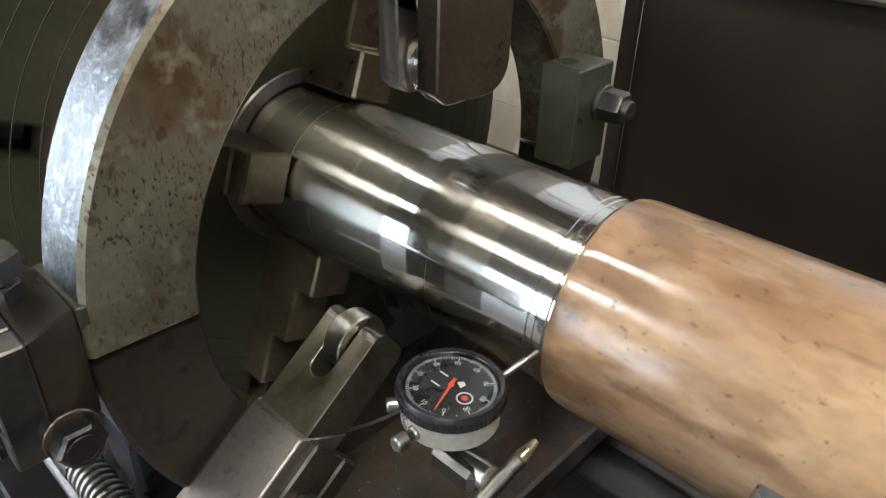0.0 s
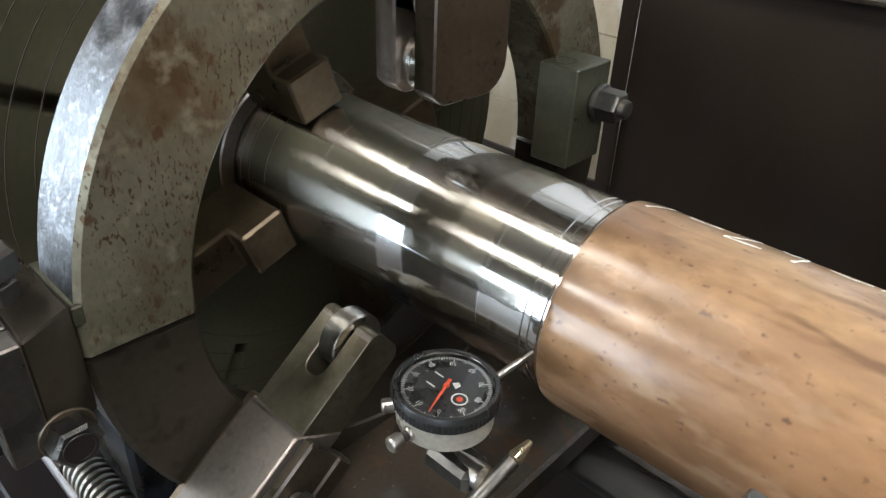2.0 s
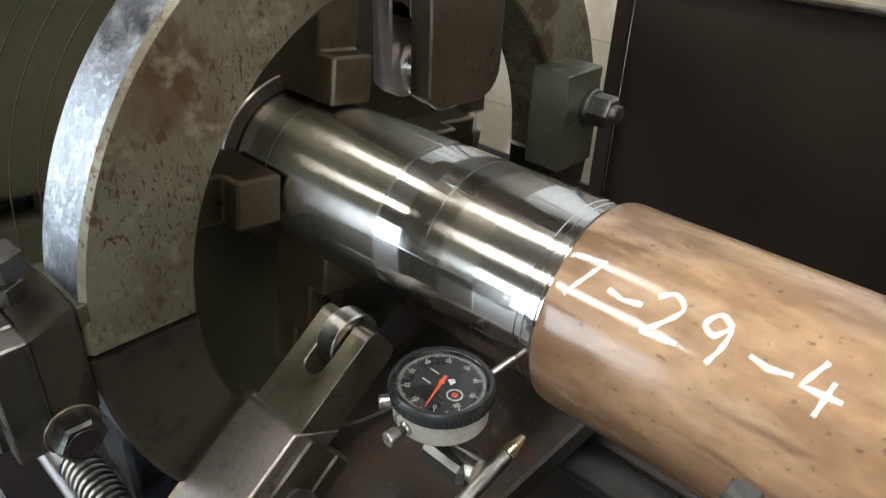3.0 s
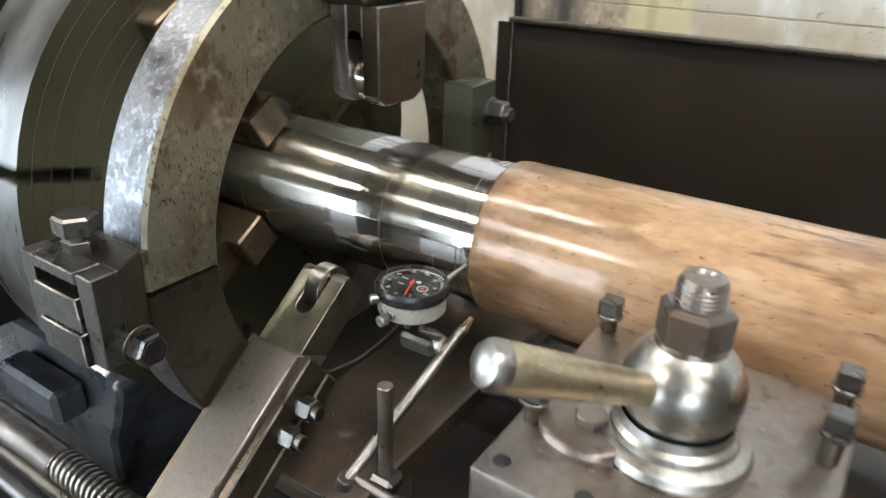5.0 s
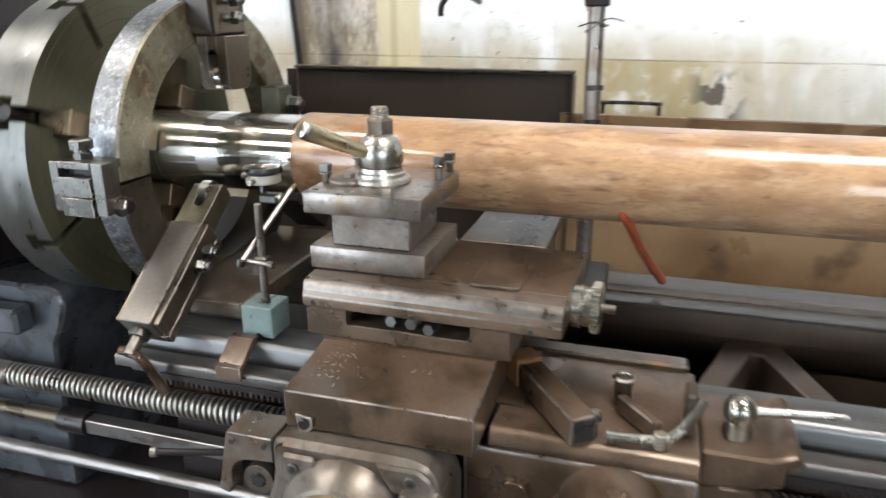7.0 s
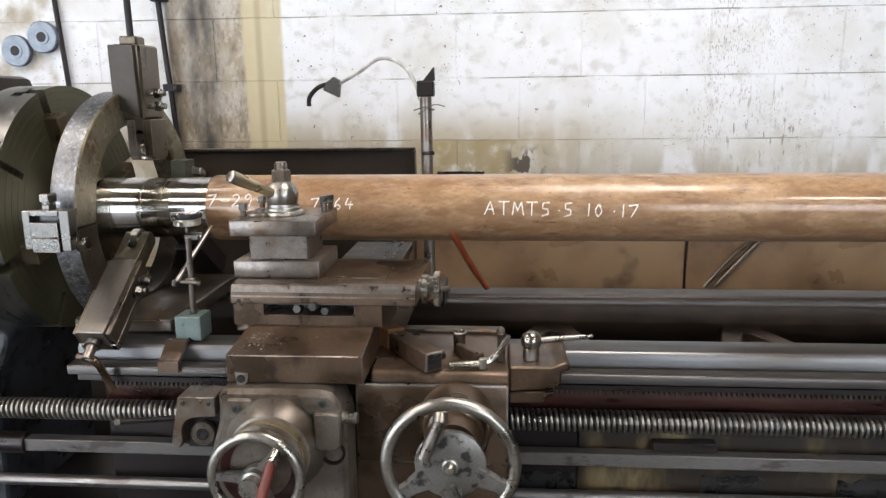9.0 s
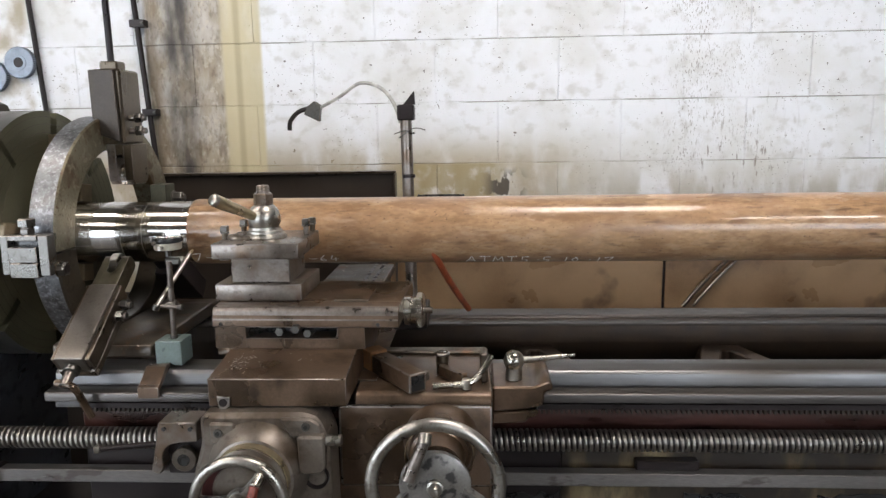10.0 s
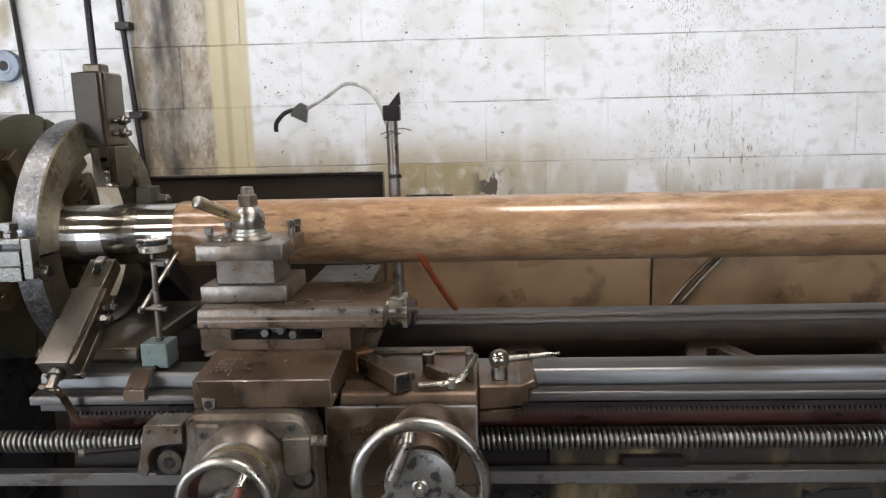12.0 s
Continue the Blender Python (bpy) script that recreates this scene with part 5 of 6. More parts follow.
def build_cross_slide():
    s = thing("cross_slide", (0.26, -0.2, 0.842), "flat topped brown oily cross slide with swarf", "cross slide")
    part("front_block", prism([(-0.395, 0.843), (-0.395, 0.8872), (-0.29, 0.9005), (-0.29, 0.843)], "x", 0.155, 0.369, 0.0015), M_BROWN, s, "flat front block")
    part("slide", box(0.1555, 0.3685, -0.2895, 0.06, 0.8485, 0.9002, 0), M_BROWN, s)
    t = part("rear_table", box(0.265, 0.388, -0.075, 0.11, 0.95, 0.968, 0.002), M_FOOT, s, "grey rear table strewn with swarf")
    part("rear_pillar", box(0.275, 0.38, -0.065, 0.1, 0.9004, 0.9498, 0.002), M_BROWN, s)
    for x in (0.346, 0.363):
        part("table_slot", box(x, x + 0.006, -0.073, 0.108, 0.9682, 0.9692, 0), M_BLACK, t, "dark slot")
    w = part("set_screw_plate", prism([(0.169, 0.861), (0.19, 0.859), (0.189, 0.846), (0.181, 0.838), (0.172, 0.84)], "y", -0.3985, -0.3952, 0.0008), M_BRIGHT, s, "small bright screw plate")
    part("set_screw", rod((0.1795, -0.3985, 0.851), (0.1795, -0.4015, 0.851), 0.0064), M_DARK, w, "dark cap screw")
    part("rear_bracket", box(0.395, 0.465, 0.0, 0.115, 0.85, 0.888, 0.003), M_DARK, s, "dark rear bracket of the slide")


def build_swarf():
    """Bright curled chips lying on the slides and the tray."""
    rnd = random.Random(11)
    bm = bmesh.new()
    spots = [(0.165, 0.225, -0.375, -0.3, 0.8876, 60), (0.16, 0.3, -0.38, -0.3, 0.8876, 10), (0.16, 0.43, -0.27, -0.11, 0.9757, 14), (0.27, 0.385, -0.07, 0.105, 0.9685, 30), (0.13, 0.265, -0.262, -0.125, 1.0759, 34), (-0.2, -0.04, -0.16, 0.1, 0.8788, 14), (0.38, 0.58, -0.335, -0.2, 0.846, 24), (-0.19, -0.12, -0.255, -0.18, 0.8445, 10), (0.6, 0.66, -0.315, -0.22, 0.8485, 5)]
    for x0, x1, y0, y1, z, n in spots:
        for _ in range(n):
            x, y, a = rnd.uniform(x0, x1), rnd.uniform(y0, y1), rnd.uniform(0, 6.28)
            if n > 50:
                x, y = rnd.gauss(0.192, 0.011), rnd.gauss(-0.335, 0.017)
            r, w = rnd.choice((0.0008, 0.0012, 0.002, 0.009)) * rnd.uniform(0.7, 1.3), rnd.uniform(0.0003, 0.0009)
            if z == 0.8876:
                zc = z + 0.127 * (y + 0.395)
            else:
                zc = z
            prev = None
            for k in range(5):
                t = k * (rnd.uniform(0.5, 0.95) if r < 0.004 else 0.16)
                c = Vector((x + r * math.cos(a + t), y + r * math.sin(a + t), zc + 0.0004 * k))
                row = [bm.verts.new(c), bm.verts.new(c + Vector((0, 0, w)))]
                if prev:
                    bm.faces.new((prev[0], prev[1], row[1], row[0]))
                prev = row
    ob = part("metal_chips", bm, M_CHIP, smooth=False)
    tagged(ob, "scattered bright curled metal chips", "chips", kind="stuff")


def build_saddle():
    s = thing("carriage_saddle", (0.35, -0.2, 0.80), "heavy brown cast carriage saddle and apron, oily and worn", "lathe carriage")
    part("bridge", box(0.14, 0.4, -0.29, 0.2, 0.8462, 0.8482, 0), M_BROWN, s)
    part("left_arm", prism([(-0.165, 0.848), (-0.165, 0.86), (-0.155, 0.866), (0.1, 0.866), (0.11, 0.86), (0.11, 0.848)], "x", 0.085, 0.139, 0.003), M_BROWN, s, "brown left arm of the saddle across the ways")
    out = [(-0.275, 0.80)] + [(-0.345, 0.80), (-0.345, 0.832), (-0.341, 0.841), (-0.332, 0.8455), (-0.15, 0.8455), (-0.15, 0.80)]
    part("right_table", prism(out, "x", 0.372, 0.592, 0.002), M_BROWN, s, "rounded right saddle table")
    part("table_back", box(0.372, 0.585, -0.149, -0.12, 0.83, 0.852, 0.003), M_FOOT, s, "raised rear edge of the table")
    part("table_face", box(0.3465, 0.592, -0.352, -0.3455, 0.69, 0.828, 0.004, seg=2), M_BROWN, s, "brown stained apron face")
    part("lever_bracket", prism([(0.593, 0.848), (0.66, 0.848), (0.682, 0.858), (0.69, 0.852), (0.69, 0.842), (0.677, 0.84), (0.675, 0.816), (0.652, 0.81), (0.593, 0.805)], "y", -0.322, -0.2, 0.003), M_BROWN, s, "cast bracket for the clamp lever")
    part("bracket_step", prism([(0.593, 0.804), (0.668, 0.806), (0.666, 0.797), (0.65, 0.792), (0.648, 0.785), (0.593, 0.783)], "y", -0.318, -0.22, 0.003), M_BROWN, s)
    # apron castings
    part("apron_plate", box(0.13, 0.59, -0.345, -0.3, 0.54, 0.786, 0.004), M_BROWN, s, "cast apron plate")
    a = [(0.13, 0.66), (0.132, 0.74), (0.148, 0.79)] + arc_pts(0.163, 0.826, 0.015, 180, 90, 4) + [(0.3, 0.842), (0.318, 0.84), (0.332, 0.832), (0.337, 0.815), (0.345, 0.8), (0.345, 0.54), (0.13, 0.54)]
    part("gear_box", prism(a, "y", -0.42, -0.346, 0.007), M_APRON, s, "worn cast gear box with rounded corners")
    part("upper_flange", prism([(0.272, 0.838), (0.32, 0.838), (0.334, 0.828), (0.338, 0.812), (0.29, 0.806)], "y", -0.428, -0.4205, 0.003), M_APRON, s, "raised casting flange")
    part("lug", box(0.165, 0.205, -0.428, -0.4205, 0.795, 0.83, 0.0035), M_APRON, s)
    e = [(0.05, 0.728), (0.068, 0.812), (0.1285, 0.812), (0.1285, 0.78), (0.1, 0.778)] + arc_pts(0.097, 0.75, 0.0275, 92, 205, 8) + [(0.064, 0.724)]
    part("half_nut_ear", prism(e, "y", -0.385, -0.335, 0.0015), M_TOOL, s, "cast ear around the lead screw")
    # the recess's shadow is put in as a dark plate
    part("ear_back", box(0.068, 0.1285, -0.362, -0.336, 0.715, 0.777, 0.002), M_DARK, s, "back of the ear's recess, coloured dark for its shadow")
    part("bore_boss", rod((0.1, -0.363, 0.745), (0.1, -0.376, 0.745), 0.02), M_APRON, s)
    part("screw_bore", rod((0.1, -0.376, 0.745), (0.1, -0.3775, 0.745), 0.010), M_BLACK, s, "dark bore")
    for x, y, z in ((0.18, -0.4285, 0.815), (0.182, -0.4205, 0.787), (0.313, -0.4285, 0.826), (0.078, -0.386, 0.803), (0.12, -0.386, 0.803)):
        k = part("cap_screw", rod((x, y, z), (x, y - 0.004, z), 0.0068 if z > 0.804 or z < 0.8 else 0.003), M_STEEL, s, "socket cap screw")
        part("socket", rod((x, y - 0.004, z), (x, y - 0.0046, z), 0.0035), M_BLACK, k)
    part("hub_boss", revolve([(0, 0), (0, 0.078), (0.012, 0.074), (0.03, 0.062), (0.032, 0.056), (0.05, 0.056), (0.052, 0.05), (0.07, 0.045), (0.07, 0)], (0.235, -0.42, 0.752), (0.235, -1, 0.752), 48), M_APRON, s, "domed boss behind the small handwheel")
    part("dial_ring", revolve([(0, 0.058), (0.014, 0.058), (0.014, 0.05)], (0.235, -0.452, 0.752), (0.235, -1, 0.752), 56), M_BRASSY, s, "graduated feed ring")
    cov = [(0.302, 0.815), (0.343, 0.815)] + arc_pts(0.33, 0.768, 0.0125, 0, -90, 4) + arc_pts(0.312, 0.765, 0.01, -90, -180, 3)
    part("gear_cover", prism(cov, "y", -0.442, -0.4205, 0.003), M_APRON, s, "rounded gear cover")
    part("plunger_knob", rod((0.344, -0.432, 0.806), (0.367, -0.432, 0.806), 0.0088), M_BRIGHT, s, "bright push knob")
    part("wheel_boss", revolve([(0, 0), (0, 0.06), (0.02, 0.058), (0.04, 0.05), (0.042, 0.045), (0.06, 0.045), (0.064, 0.04), (0.1, 0.036), (0.1, 0)], (0.51, -0.352, 0.772), (0.51, -1, 0.772), 48), M_BROWN, s, "stepped boss behind the large handwheel")
    part("boss_ring", revolve([(0, 0.052), (0.008, 0.053), (0.016, 0.052)], (0.51, -0.398, 0.772), (0.51, -1, 0.772), 48), M_BRASSY, s, "worn brass coloured ring")
    part("oil_hole", revolve([(0, 0.0), (0, 0.014), (0.004, 0.016), (0.004, 0.019), (0, 0.02)], (0.324, -0.4198, 0.742), (0.324, -1, 0.742), 28), M_DARK, s, "dark round opening with rim")
    part("side_boss", rod((0.405, -0.352, 0.78), (0.405, -0.362, 0.78), 0.016), M_BROWN, s)
    return s


def build_handwheel(cx, cy, cz, R, tube, angles, hub_r, spoke_w, label):
    w = thing("handwheel", (cx, cy, cz), label, "handwheel", "carriage handwheels")
    n = 56
    pts = [(cx + (R - tube) * math.cos(2 * math.pi * k / n), cy, cz + (R - tube) * math.sin(2 * math.pi * k / n)) for k in range(n)]
    part("rim", wire(pts[::4], tube, closed=True, seg=16), M_BRIGHT, w, "bright polished rim")
    hub = part("hub", revolve([(0, 0), (0, hub_r * 0.94), (0.004, hub_r), (0.011, hub_r), (0.013, hub_r * 0.94), (0.0135, 0)], (cx, cy + 0.009, cz), (cx, cy - 1, cz), 40), M_WHEEL, w, "worn grey hub with black smears")
    for ang in angles:
        a = radians(ang)
        u, v = Vector((math.cos(a), 0, math.sin(a))), Vector((-math.sin(a), 0, math.cos(a)))
        o = Vector((cx, cy, cz))
        bm = bmesh.new()
        rows = []
        h = hub_r / R
        for r, hw in ((h * 0.75, 1.5), (h + 0.08, 1.15), (0.5 * h + 0.47, 0.95), (0.84, 1.0), (0.92, 1.5)):
            rows.append([bm.verts.new(o + u * r * R + v * q * hw * spoke_w + Vector((0, y, 0))) for q, y in ((-1, 0.001), (-0.7, -0.006), (0.7, -0.006), (1, 0.001), (0.7, 0.008), (-0.7, 0.008))])
        for A, B in zip(rows, rows[1:]):
            for j in range(6):
                bm.faces.new((A[j], A[(j + 1) % 6], B[(j + 1) % 6], B[j]))
        bm.faces.new(rows[0])
        bm.faces.new(rows[-1])
        part("spoke", bm, M_WHEEL, w)
    return w, hub


def build_wheels():
    cx, cy, cz = 0.509, -0.5, 0.772
    w, hub = build_handwheel(cx, cy, cz, 0.0985, 0.0092, (-24, 214, 275), 0.05, 0.013, "large bright carriage handwheel with wide smeared hub")
    part("axle_cap", revolve([(0, 0), (0, 0.0115), (0.006, 0.0115), (0.007, 0.009), (0.015, 0.0085), (0.019, 0.006), (0.02, 0)], (cx, cy - 0.004, cz), (cx, cy - 1, cz), 28), M_BRIGHT, hub, "bright stepped axle nut")
    part("hub_pin", rod((cx - 0.033, cy - 0.004, cz + 0.003), (cx - 0.033, cy - 0.009, cz + 0.003), 0.006), M_WHEEL, hub)
    g = part("grip", rod((cx - 0.012, cy - 0.012, cz + 0.072), (cx - 0.036, cy - 0.022, cz + 0.018), 0.0075, r1=0.0095), M_COVER, w, "folded steel crank grip")
    part("ferrule", rod((cx - 0.012, cy - 0.005, cz + 0.078), (cx - 0.013, cy - 0.014, cz + 0.066), 0.0095), M_BRIGHT, g)
    part("grip_end", wire([(cx + 0.004, cy - 0.02, cz - 0.02), (cx + 0.01, cy - 0.02, cz - 0.035), (cx + 0.02, cy - 0.02, cz - 0.06)], 0.004), M_BRIGHT, w, "thin bright key")
    cx, cy, cz = 0.233, -0.505, 0.745
    w, hub = build_handwheel(cx, cy, cz, 0.0715, 0.0076, (52, 178, 295), 0.02, 0.0075, "small bright cross feed handwheel with red folding handle")
    part("inner_disc", revolve([(0, 0), (0, 0.058), (0.003, 0.06), (0.004, 0.06), (0.004, 0)], (cx, cy + 0.022, cz), (cx, cy - 1, cz), 40), M_REDDISH, w, "oily dark red disc behind the spokes")
    part("axle_cap", revolve([(0, 0), (0, 0.0165), (0.012, 0.0165), (0.013, 0.0135), (0.022, 0.0135), (0.023, 0.015), (0.03, 0.0145), (0.031, 0)], (cx, cy - 0.003, cz), (cx, cy - 1, cz), 32), M_BRIGHT, hub, "bright stepped axle end")
    g = part("grip", rod((cx + 0.03, cy - 0.018, cz + 0.036), (cx + 0.016, cy - 0.04, cz - 0.022), 0.0065, r1=0.0085), M_RED, w, "worn red folding grip")
    part("ferrule", rod((cx + 0.034, cy - 0.004, cz + 0.044), (cx + 0.03, cy - 0.02, cz + 0.034), 0.008), M_BRIGHT, g)
    p = thing("feed_key", (0.172, -0.42, 0.72), "short upright steel pin lever beside the small handwheel", "lever")
    part("pin", rod((0.163, -0.424, 0.757), (0.17, -0.424, 0.715), 0.005), M_STEEL, p)


def build_levers():
    l = thing("clamp_lever", (0.627, -0.285, 0.849), "bright ball clamp lever on the saddle", "lever")
    part("ball", revolve([(0, 0)] + [(0.017 - 0.0172 * math.cos(radians(a)), 0.0172 * math.sin(radians(a))) for a in range(10, 175, 11)] + [(0.0342, 0)], (0.629, -0.285, 0.863), (0.627, -0.285, 2), 28), M_BRIGHT, l)
    part("bar", rod((0.642, -0.285, 0.8805), (0.717, -0.285, 0.888), 0.0058, r1=0.004), M_BRIGHT, l, "slim bright lever bar")
    part("bar_tip", rod((0.717, -0.285, 0.888), (0.729, -0.285, 0.8895), 0.0026), M_BRIGHT, l)
    part("foot", rod((0.629, -0.285, 0.8485), (0.629, -0.285, 0.868), 0.0135), M_BRIGHT, l)
    c = thing("tool_holder", (0.43, -0.28, 0.846), "oily square steel tool holder with rusty orange end on the saddle", "tool holder")
    m = Matrix.Translation((0.43, -0.283, 0.863)) @ Matrix.Rotation(radians(-54), 4, "Z")
    part("bar", box(-0.052, 0.075, -0.0155, 0.0155, -0.0165, 0.0155, 0.002, m=m), M_BROWN, c)
    part("end_recess", box(0.0745, 0.0765, -0.012, 0.012, -0.013, 0.012, 0.0005, m=m), M_BLACK, c, "dark hollow end")
    part("rusty_end", box(-0.083, -0.0525, -0.0165, 0.0165, -0.0165, 0.02, 0.002, m=m), M_RUST, c, "orange rusty end")
    part("side_screw", rod(m @ Vector((0.055, 0.015, 0.0)), m @ Vector((0.055, 0.03, 0.0)), 0.008), M_STEEL, c)
    k = thing("wrench", (0.54, -0.33, 0.846), "bent bright steel wrench lying on the saddle", "wrench")
    part("shank", wire([(0.497, -0.332, 0.853), (0.52, -0.331, 0.854), (0.551, -0.328, 0.856), (0.566, -0.322, 0.862), (0.582, -0.308, 0.878), (0.591, -0.298, 0.893)], 0.0052), M_NICKEL, k, "bright bent shank")
    part("joint", rod((0.551, -0.328, 0.847), (0.551, -0.328, 0.864), 0.0072), M_NICKEL, k)
    g = thing("angle_gauge", (0.52, -0.27, 0.846), "small brown steel swivel arm on the saddle", "swivel arm")
    part("arm", box(-0.032, 0.032, -0.006, 0.006, 0.8462, 0.868, 0.002, m=Matrix.Translation((0.528, -0.29, 0)) @ Matrix.Rotation(radians(-50), 4, "Z")), M_BROWN, g, "flat brown arm")
    part("post", rod((0.509, -0.25, 0.8462), (0.509, -0.25, 0.878), 0.0105), M_ARM, g)
    part("ring", wire([(0.509 + 0.011 * math.cos(a * 0.785), -0.25 + 0.011 * math.sin(a * 0.785), 0.881) for a in range(8)], 0.0024, closed=True, seg=8), M_BRIGHT, g, "bright ring")
    p = thing("stop_block", (0.582, -0.28, 0.846), "upright brown steel stop plate", "stop plate")
    part("plate", box(0.573, 0.586, -0.3, -0.265, 0.8462, 0.897, 0.003), M_FOOT, p)
    b = thing("strap_clamp", (0.0, -0.24, 0.82), "short steel strap clamped across the way", "clamp")
    part("strap", prism([(-0.274, 0.807), (-0.274, 0.827), (-0.2655, 0.829), (-0.234, 0.8525), (-0.2195, 0.8525), (-0.2195, 0.8445), (-0.2395, 0.8365), (-0.2675, 0.819), (-0.2675, 0.807)], "x", -0.0185, 0.0185, 0.001), M_BROWN, b)


def build_apron_lever():
    c = thing("feed_lever", (-0.02, -0.38, 0.77), "slim brown feed lever beside the lead screw", "lever")
    part("bar", rod((-0.026, -0.395, 0.772), (0.06, -0.365, 0.768), 0.0043), M_DARK, c, "dark oily bar")
    part("tip", rod((-0.032, -0.397, 0.772), (-0.024, -0.3945, 0.772), 0.0065), M_BRIGHT, c)


def build_coolant():
    c = thing("coolant_pipe", (0.41, 0.22, 0.85), "upright steel coolant pipe with wire wraps and clear hose", "coolant pipe")
    part("pipe", rod((0.417, 0.2, 0.84), (0.41, 0.22, 1.285), 0.0135), M_TOOL, c, "worn grey steel pipe")
    part("clip", box(0.392, 0.43, 0.2, 0.24, 1.28, 1.315, 0.003), M_DARK, c, "dark clamp at the pipe top")
    part("clip_fin", prism([(0.405, 1.315), (0.432, 1.315), (0.43, 1.345)], "y", 0.21, 0.23, 0.001), M_DARK, c)
    for z in (1.15, 1.095):
        part("band", rod((0.416, 0.205, z), (0.4155, 0.206, z + 0.008), 0.0145), M_DARK, c, "dark pipe band")
    part("wire_wrap", wire([(0.385, 0.2, 1.25), (0.41, 0.192, 1.257), (0.43, 0.2, 1.252), (0.425, 0.225, 1.25), (0.4, 0.222, 1.246), (0.398, 0.195, 1.242), (0.43, 0.19, 1.262), (0.455, 0.2, 1.258)], 0.0012, seg=6), M_STEEL, c, "twisted tie wire")
    part("hose", wire([(0.398, 0.21, 1.275), (0.385, 0.22, 1.315), (0.35, 0.26, 1.355), (0.29, 0.33, 1.372), (0.23, 0.39, 1.345), (0.165, 0.44, 1.318)], 0.0042), M_HOSE, c, "clear plastic hose")
    part("valve", prism([(0.124, 1.302), (0.142, 1.294), (0.164, 1.283), (0.166, 1.3), (0.17, 1.325), (0.152, 1.336), (0.13, 1.32)], "y", 0.432, 0.452, 0.002), M_STEEL, c, "dark crumpled nozzle valve")
    part("nozzle", wire([(0.135, 0.44, 1.318), (0.11, 0.43, 1.308), (0.09, 0.425, 1.285), (0.088, 0.423, 1.262)], 0.0058), M_DARK, c, "curved black nozzle")
    r = thing("hose", (0.52, 0.04, 0.9), "orange red rubber hose behind the slide", "hose")
    part("tube", wire([(0.48, -0.05, 1.03), (0.495, -0.03, 0.995), (0.52, 0.04, 0.93), (0.55, 0.115, 0.865)], 0.0068), M_ORANGE, r)
    k = thing("cable", (1.2, 0.66, 0.8), "dark cable hanging by the chip guard", "cable")
    part("cord", wire([(1.38, 0.662, 0.94), (1.3, 0.66, 0.866), (1.235, 0.66, 0.8), (1.18, 0.66, 0.73)], 0.006), M_FOOT, k)
    k2 = thing("cable", (1.23, 0.66, 0.8), "thin brown cable hanging beside another by the chip guard", "cable")
    part("cord", wire([(1.415, 0.664, 0.94), (1.33, 0.663, 0.868), (1.268, 0.663, 0.8), (1.21, 0.663, 0.73)], 0.0045), M_FOOT, k2)


M_RODSTEEL = mat("dull_drawn_steel", (0.25, 0.232, 0.222), 0.36, 0.75, dark=(0.18, 0.172, 0.165), scale=8, stretch=(0.3, 2, 2), bump=0.1, spots=(0.08, 0.06, 0.05), spot_scale=40, spot_at=0.6, spot_mix=0.6, spot_stretch=(0.4, 1, 1))
M_FOOT = mat("dull_oily_casting", (0.075, 0.056, 0.038), 0.38, 0.35, dark=(0.02, 0.015, 0.012), scale=16, amount=0.8, bump=0.25, spots=(0.2, 0.18, 0.15), spot_scale=190, spot_at=0.68, spot_soft=0.03, blotch=(0.13, 0.062, 0.027), blotch_scale=26, blotch_at=0.57, oil=0.25)
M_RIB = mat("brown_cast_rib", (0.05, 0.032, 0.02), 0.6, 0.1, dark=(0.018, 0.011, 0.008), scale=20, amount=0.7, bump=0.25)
M_CHIP = mat("bright_swarf", (0.55, 0.52, 0.46), 0.35, 0.6, bump=0)
M_RACK = mat("dark_rack_steel", (0.06, 0.05, 0.042), 0.4, 0.7, scale=20)
M_PALE = mat("pale_worn_plate", (0.17, 0.135, 0.1), 0.4, 0.6, dark=(0.1, 0.076, 0.052), scale=40, bump=0.1)
M_NICKEL = mat("bright_turned_nickel", (0.62, 0.59, 0.52), 0.3, 1.0, dark=(0.38, 0.36, 0.31), scale=30, bump=0.05)
M_THREAD = mat("worn_thread_steel", (0.36, 0.34, 0.3), 0.38, 0.9, dark=(0.22, 0.2, 0.17), scale=20, bump=0.1)
M_COVER = mat("brown_worn_plate", (0.185, 0.162, 0.138), 0.42, 0.7, dark=(0.135, 0.115, 0.094), scale=7, bump=0.12, fine=300, spots=(0.06, 0.045, 0.032), spot_scale=120, spot_at=0.6, spot_soft=0.1, spot_mix=0.6, cluster=20)
M_FACE = mat("turned_chuck_face", (0.105, 0.1, 0.062), 0.42, 0.6, dark=(0.055, 0.052, 0.03), scale=8, bump=0.12)
M_CHUCKRIM = mat("bright_chuck_rim", (0.155, 0.152, 0.142), 0.36, 0.9, dark=(0.075, 0.072, 0.064), scale=14, bump=0.1, stretch=(3, 1, 1), spots=(0.04, 0.036, 0.03), spot_scale=60, spot_at=0.62, spot_soft=0.12, spot_mix=0.6)
M_LATCH = mat("scuffed_latch_steel", (0.18, 0.172, 0.158), 0.32, 0.95, dark=(0.1, 0.096, 0.088), scale=26, bump=0.2, spots=(0.04, 0.034, 0.024), spot_scale=90, spot_at=0.6, spot_soft=0.14, spot_mix=0.6, cluster=22)
M_JAW = mat("bronzed_jaw", (0.2, 0.155, 0.1), 0.36, 0.8, dark=(0.09, 0.066, 0.04), scale=30, bump=0.2)
M_GREENISH = mat("oily_green_iron", (0.07, 0.07, 0.045), 0.36, 0.4, dark=(0.03, 0.03, 0.02), scale=30, bump=0.3)
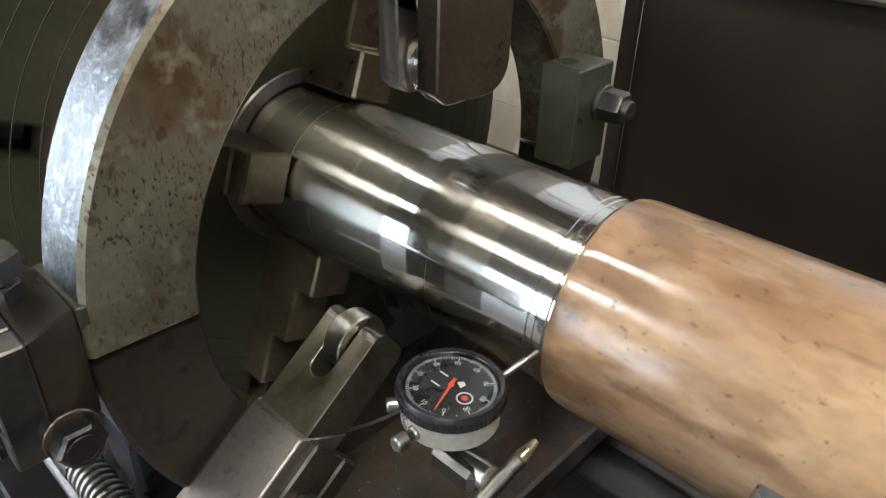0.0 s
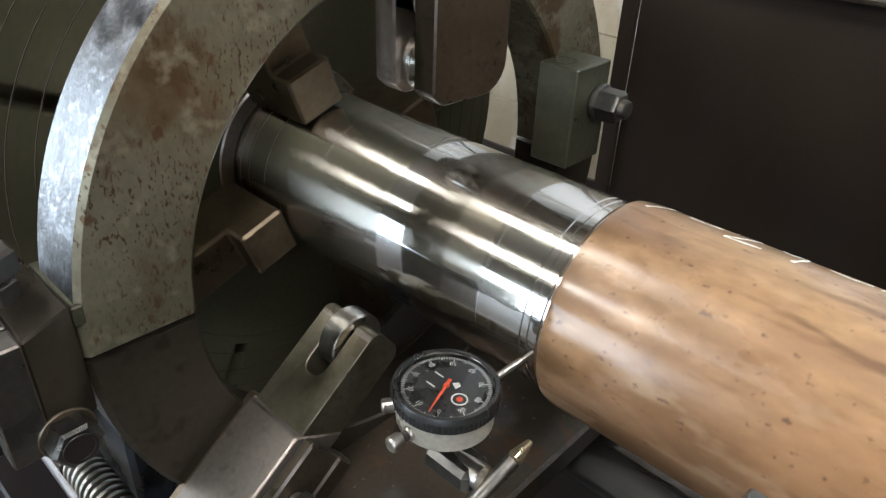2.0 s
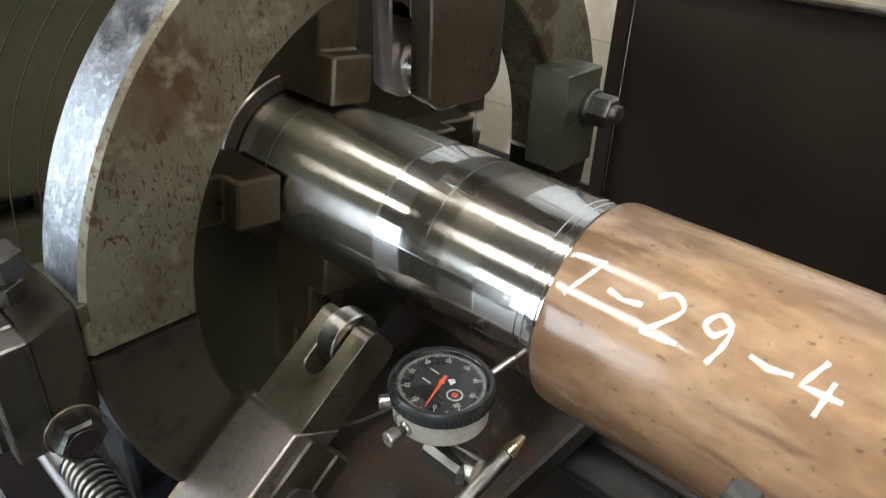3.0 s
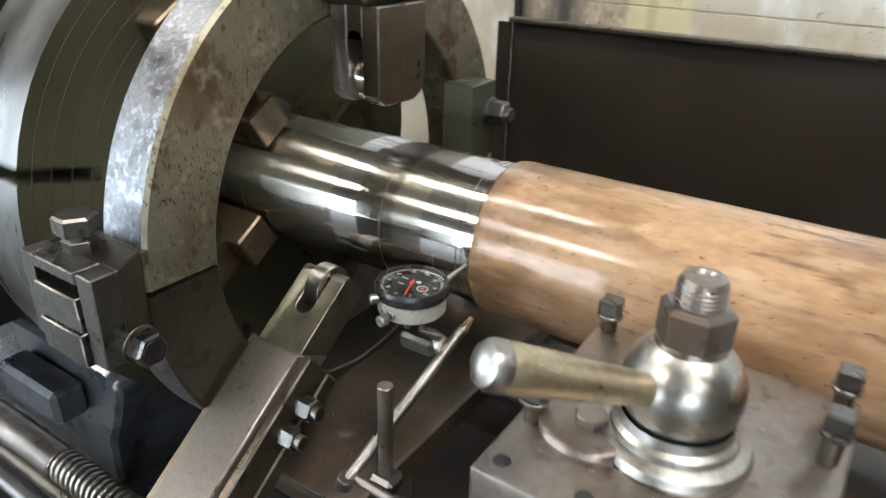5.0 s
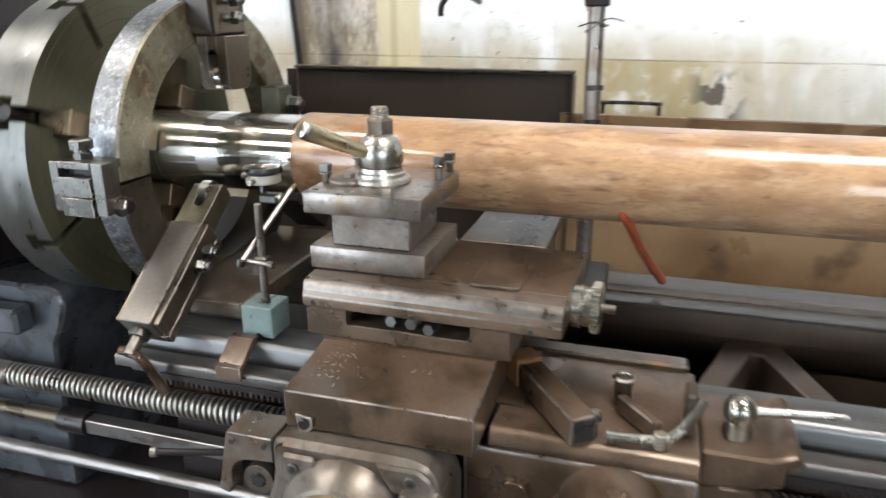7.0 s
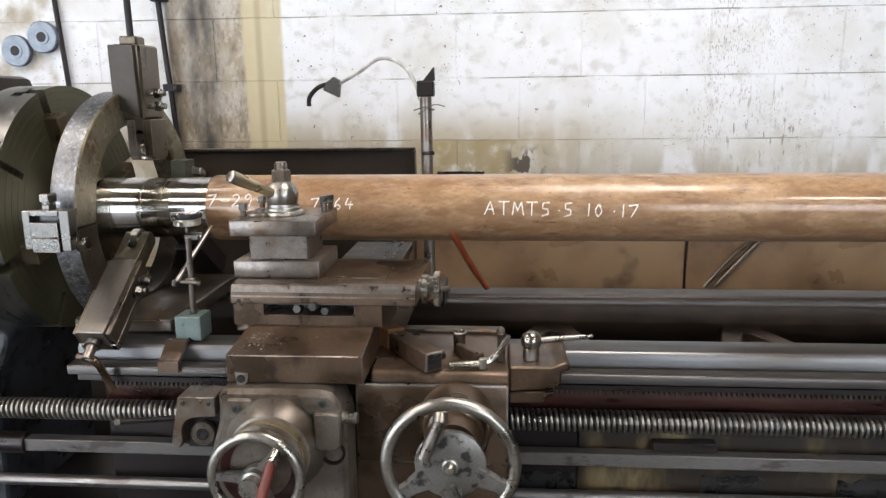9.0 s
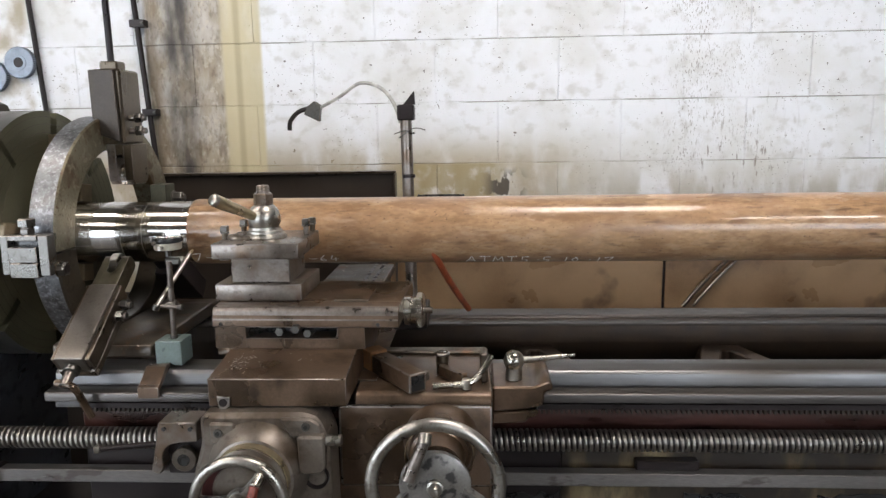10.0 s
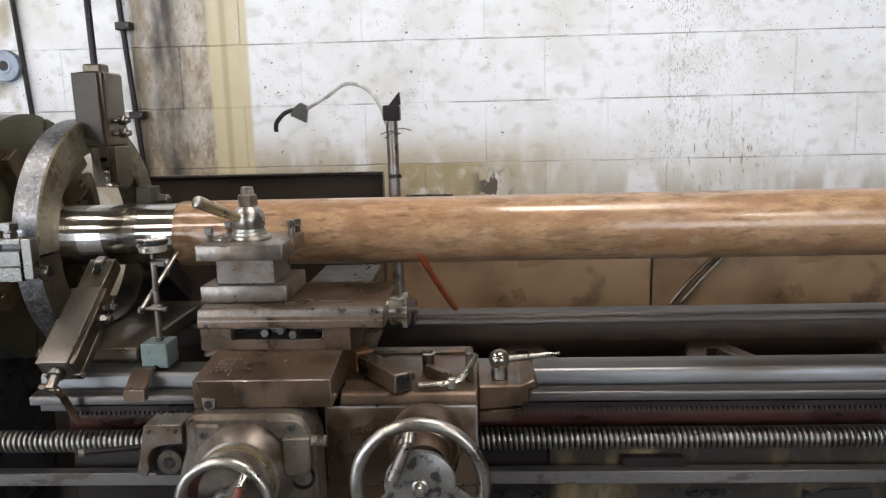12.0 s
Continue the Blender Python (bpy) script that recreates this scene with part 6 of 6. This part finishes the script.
M_TOOL = mat("tool_post_steel", (0.25, 0.218, 0.192), 0.36, 0.75, dark=(0.125, 0.104, 0.086), scale=18, bump=0.2, spots=(0.075, 0.052, 0.036), spot_scale=90, spot_at=0.56, spot_soft=0.12, spot_mix=0.75, cluster=25, oil=0.35, blotch=(0.15, 0.105, 0.072), blotch_scale=20, blotch_at=0.48, blotch_soft=0.2)
M_APRON = mat("worn_apron_iron", (0.2, 0.172, 0.145), 0.4, 0.65, dark=(0.085, 0.068, 0.052), scale=14, bump=0.2, oil=0.15, spots=(0.035, 0.025, 0.018), spot_scale=60, spot_at=0.6, spot_soft=0.15, spot_mix=0.7, blotch=(0.075, 0.052, 0.034), blotch_scale=18, blotch_at=0.5, blotch_soft=0.2)
M_WHEEL = mat("worn_wheel_casting", (0.27, 0.258, 0.24), 0.38, 0.75, dark=(0.13, 0.12, 0.108), scale=18, bump=0.15, spots=(0.02, 0.019, 0.022), spot_scale=60, spot_at=0.53, spot_soft=0.1, spot_mix=0.8)
M_REDDISH = mat("oily_dark_red_paint", (0.04, 0.009, 0.008), 0.4, 0.0, dark=(0.015, 0.006, 0.005), scale=40, bump=0.1)
M_EDGE = mat("rubbed_steel_edge", (0.23, 0.203, 0.182), 0.36, 0.9, dark=(0.13, 0.108, 0.09), scale=70, amount=0.8, bump=0.2)
M_FORK = mat("olive_oily_steel", (0.14, 0.127, 0.088), 0.35, 0.8, dark=(0.075, 0.066, 0.044), scale=16, amount=0.8, bump=0.12, fine=300, spots=(0.04, 0.03, 0.018), spot_scale=110, spot_at=0.6, spot_soft=0.1, spot_mix=0.6, cluster=20, blotch=(0.06, 0.05, 0.03), blotch_scale=24, blotch_at=0.55, blotch_soft=0.14)
WORN = {m.name for m in (M_ARM, M_BROWN, M_TOOL, M_APRON, M_LATCH, M_STEEL, M_COVER, M_FOOT, M_FORK)}
M_HOSE = mat("clear_plastic_hose", (0.6, 0.6, 0.56), 0.25, 0, bump=0)

build_room()
build_lights()
build_wall_fittings()
build_gear(-0.954, 1.5005, 0.052, "steel change gear hung on the wall")
build_gear(-1.052, 1.4575, 0.0515, "steel change gear hung lower on the wall beside another")
build_splash_panel()
build_chip_tray()
build_bed()
build_screw()
chuck = build_chuck()
shaft = build_workpiece()
handwriting("7-29-4", 0.005, 0.0245, 0.024, 0.0, 0.0, shaft)
handwriting("7-64", 0.212, 0.0225, 0.022, -6.0, 0.0, shaft)
handwriting("ATMT5.5", 0.548, 0.0265, 0.026, -13.0, -20.0, shaft)
handwriting("10.17", 0.737, 0.029, 0.024, -16.5, -20.0, shaft)
steady = build_steady()
build_front_arm(steady)
build_top_arm(steady)
build_rear_arm(steady)
build_dial()
build_stand()
build_saddle()
build_cross_slide()
build_compound()
build_toolpost()
build_wheels()
build_levers()
build_apron_lever()
build_coolant()
build_swarf()
build_blocks()


# final settling of whole units, in metres
bpy.data.objects["dial_indicator"].scale = (0.95, 0.95, 1.0)
for name, shift in (("magnetic_base", (0.002, 0.0, 0.003)),):
    bpy.data.objects[name].location += Vector(shift)


def motions():
    """The chuck and the shaft turn together, the top coming towards the operator."""
    turn = 64.1
    rows = [0.5 * k for k in range(25)]
    walk(shaft, [(t, Matrix.Translation((0.5, 0, AX)) @ Matrix.Rotation(radians(-237.3 + turn * t), 4, "X")) for t in rows])
    walk(chuck, [(t, Matrix.Translation((-0.34, 0, AX)) @ Matrix.Rotation(radians(90 - 18.5 + turn * t), 4, "X")) for t in rows])


motions()
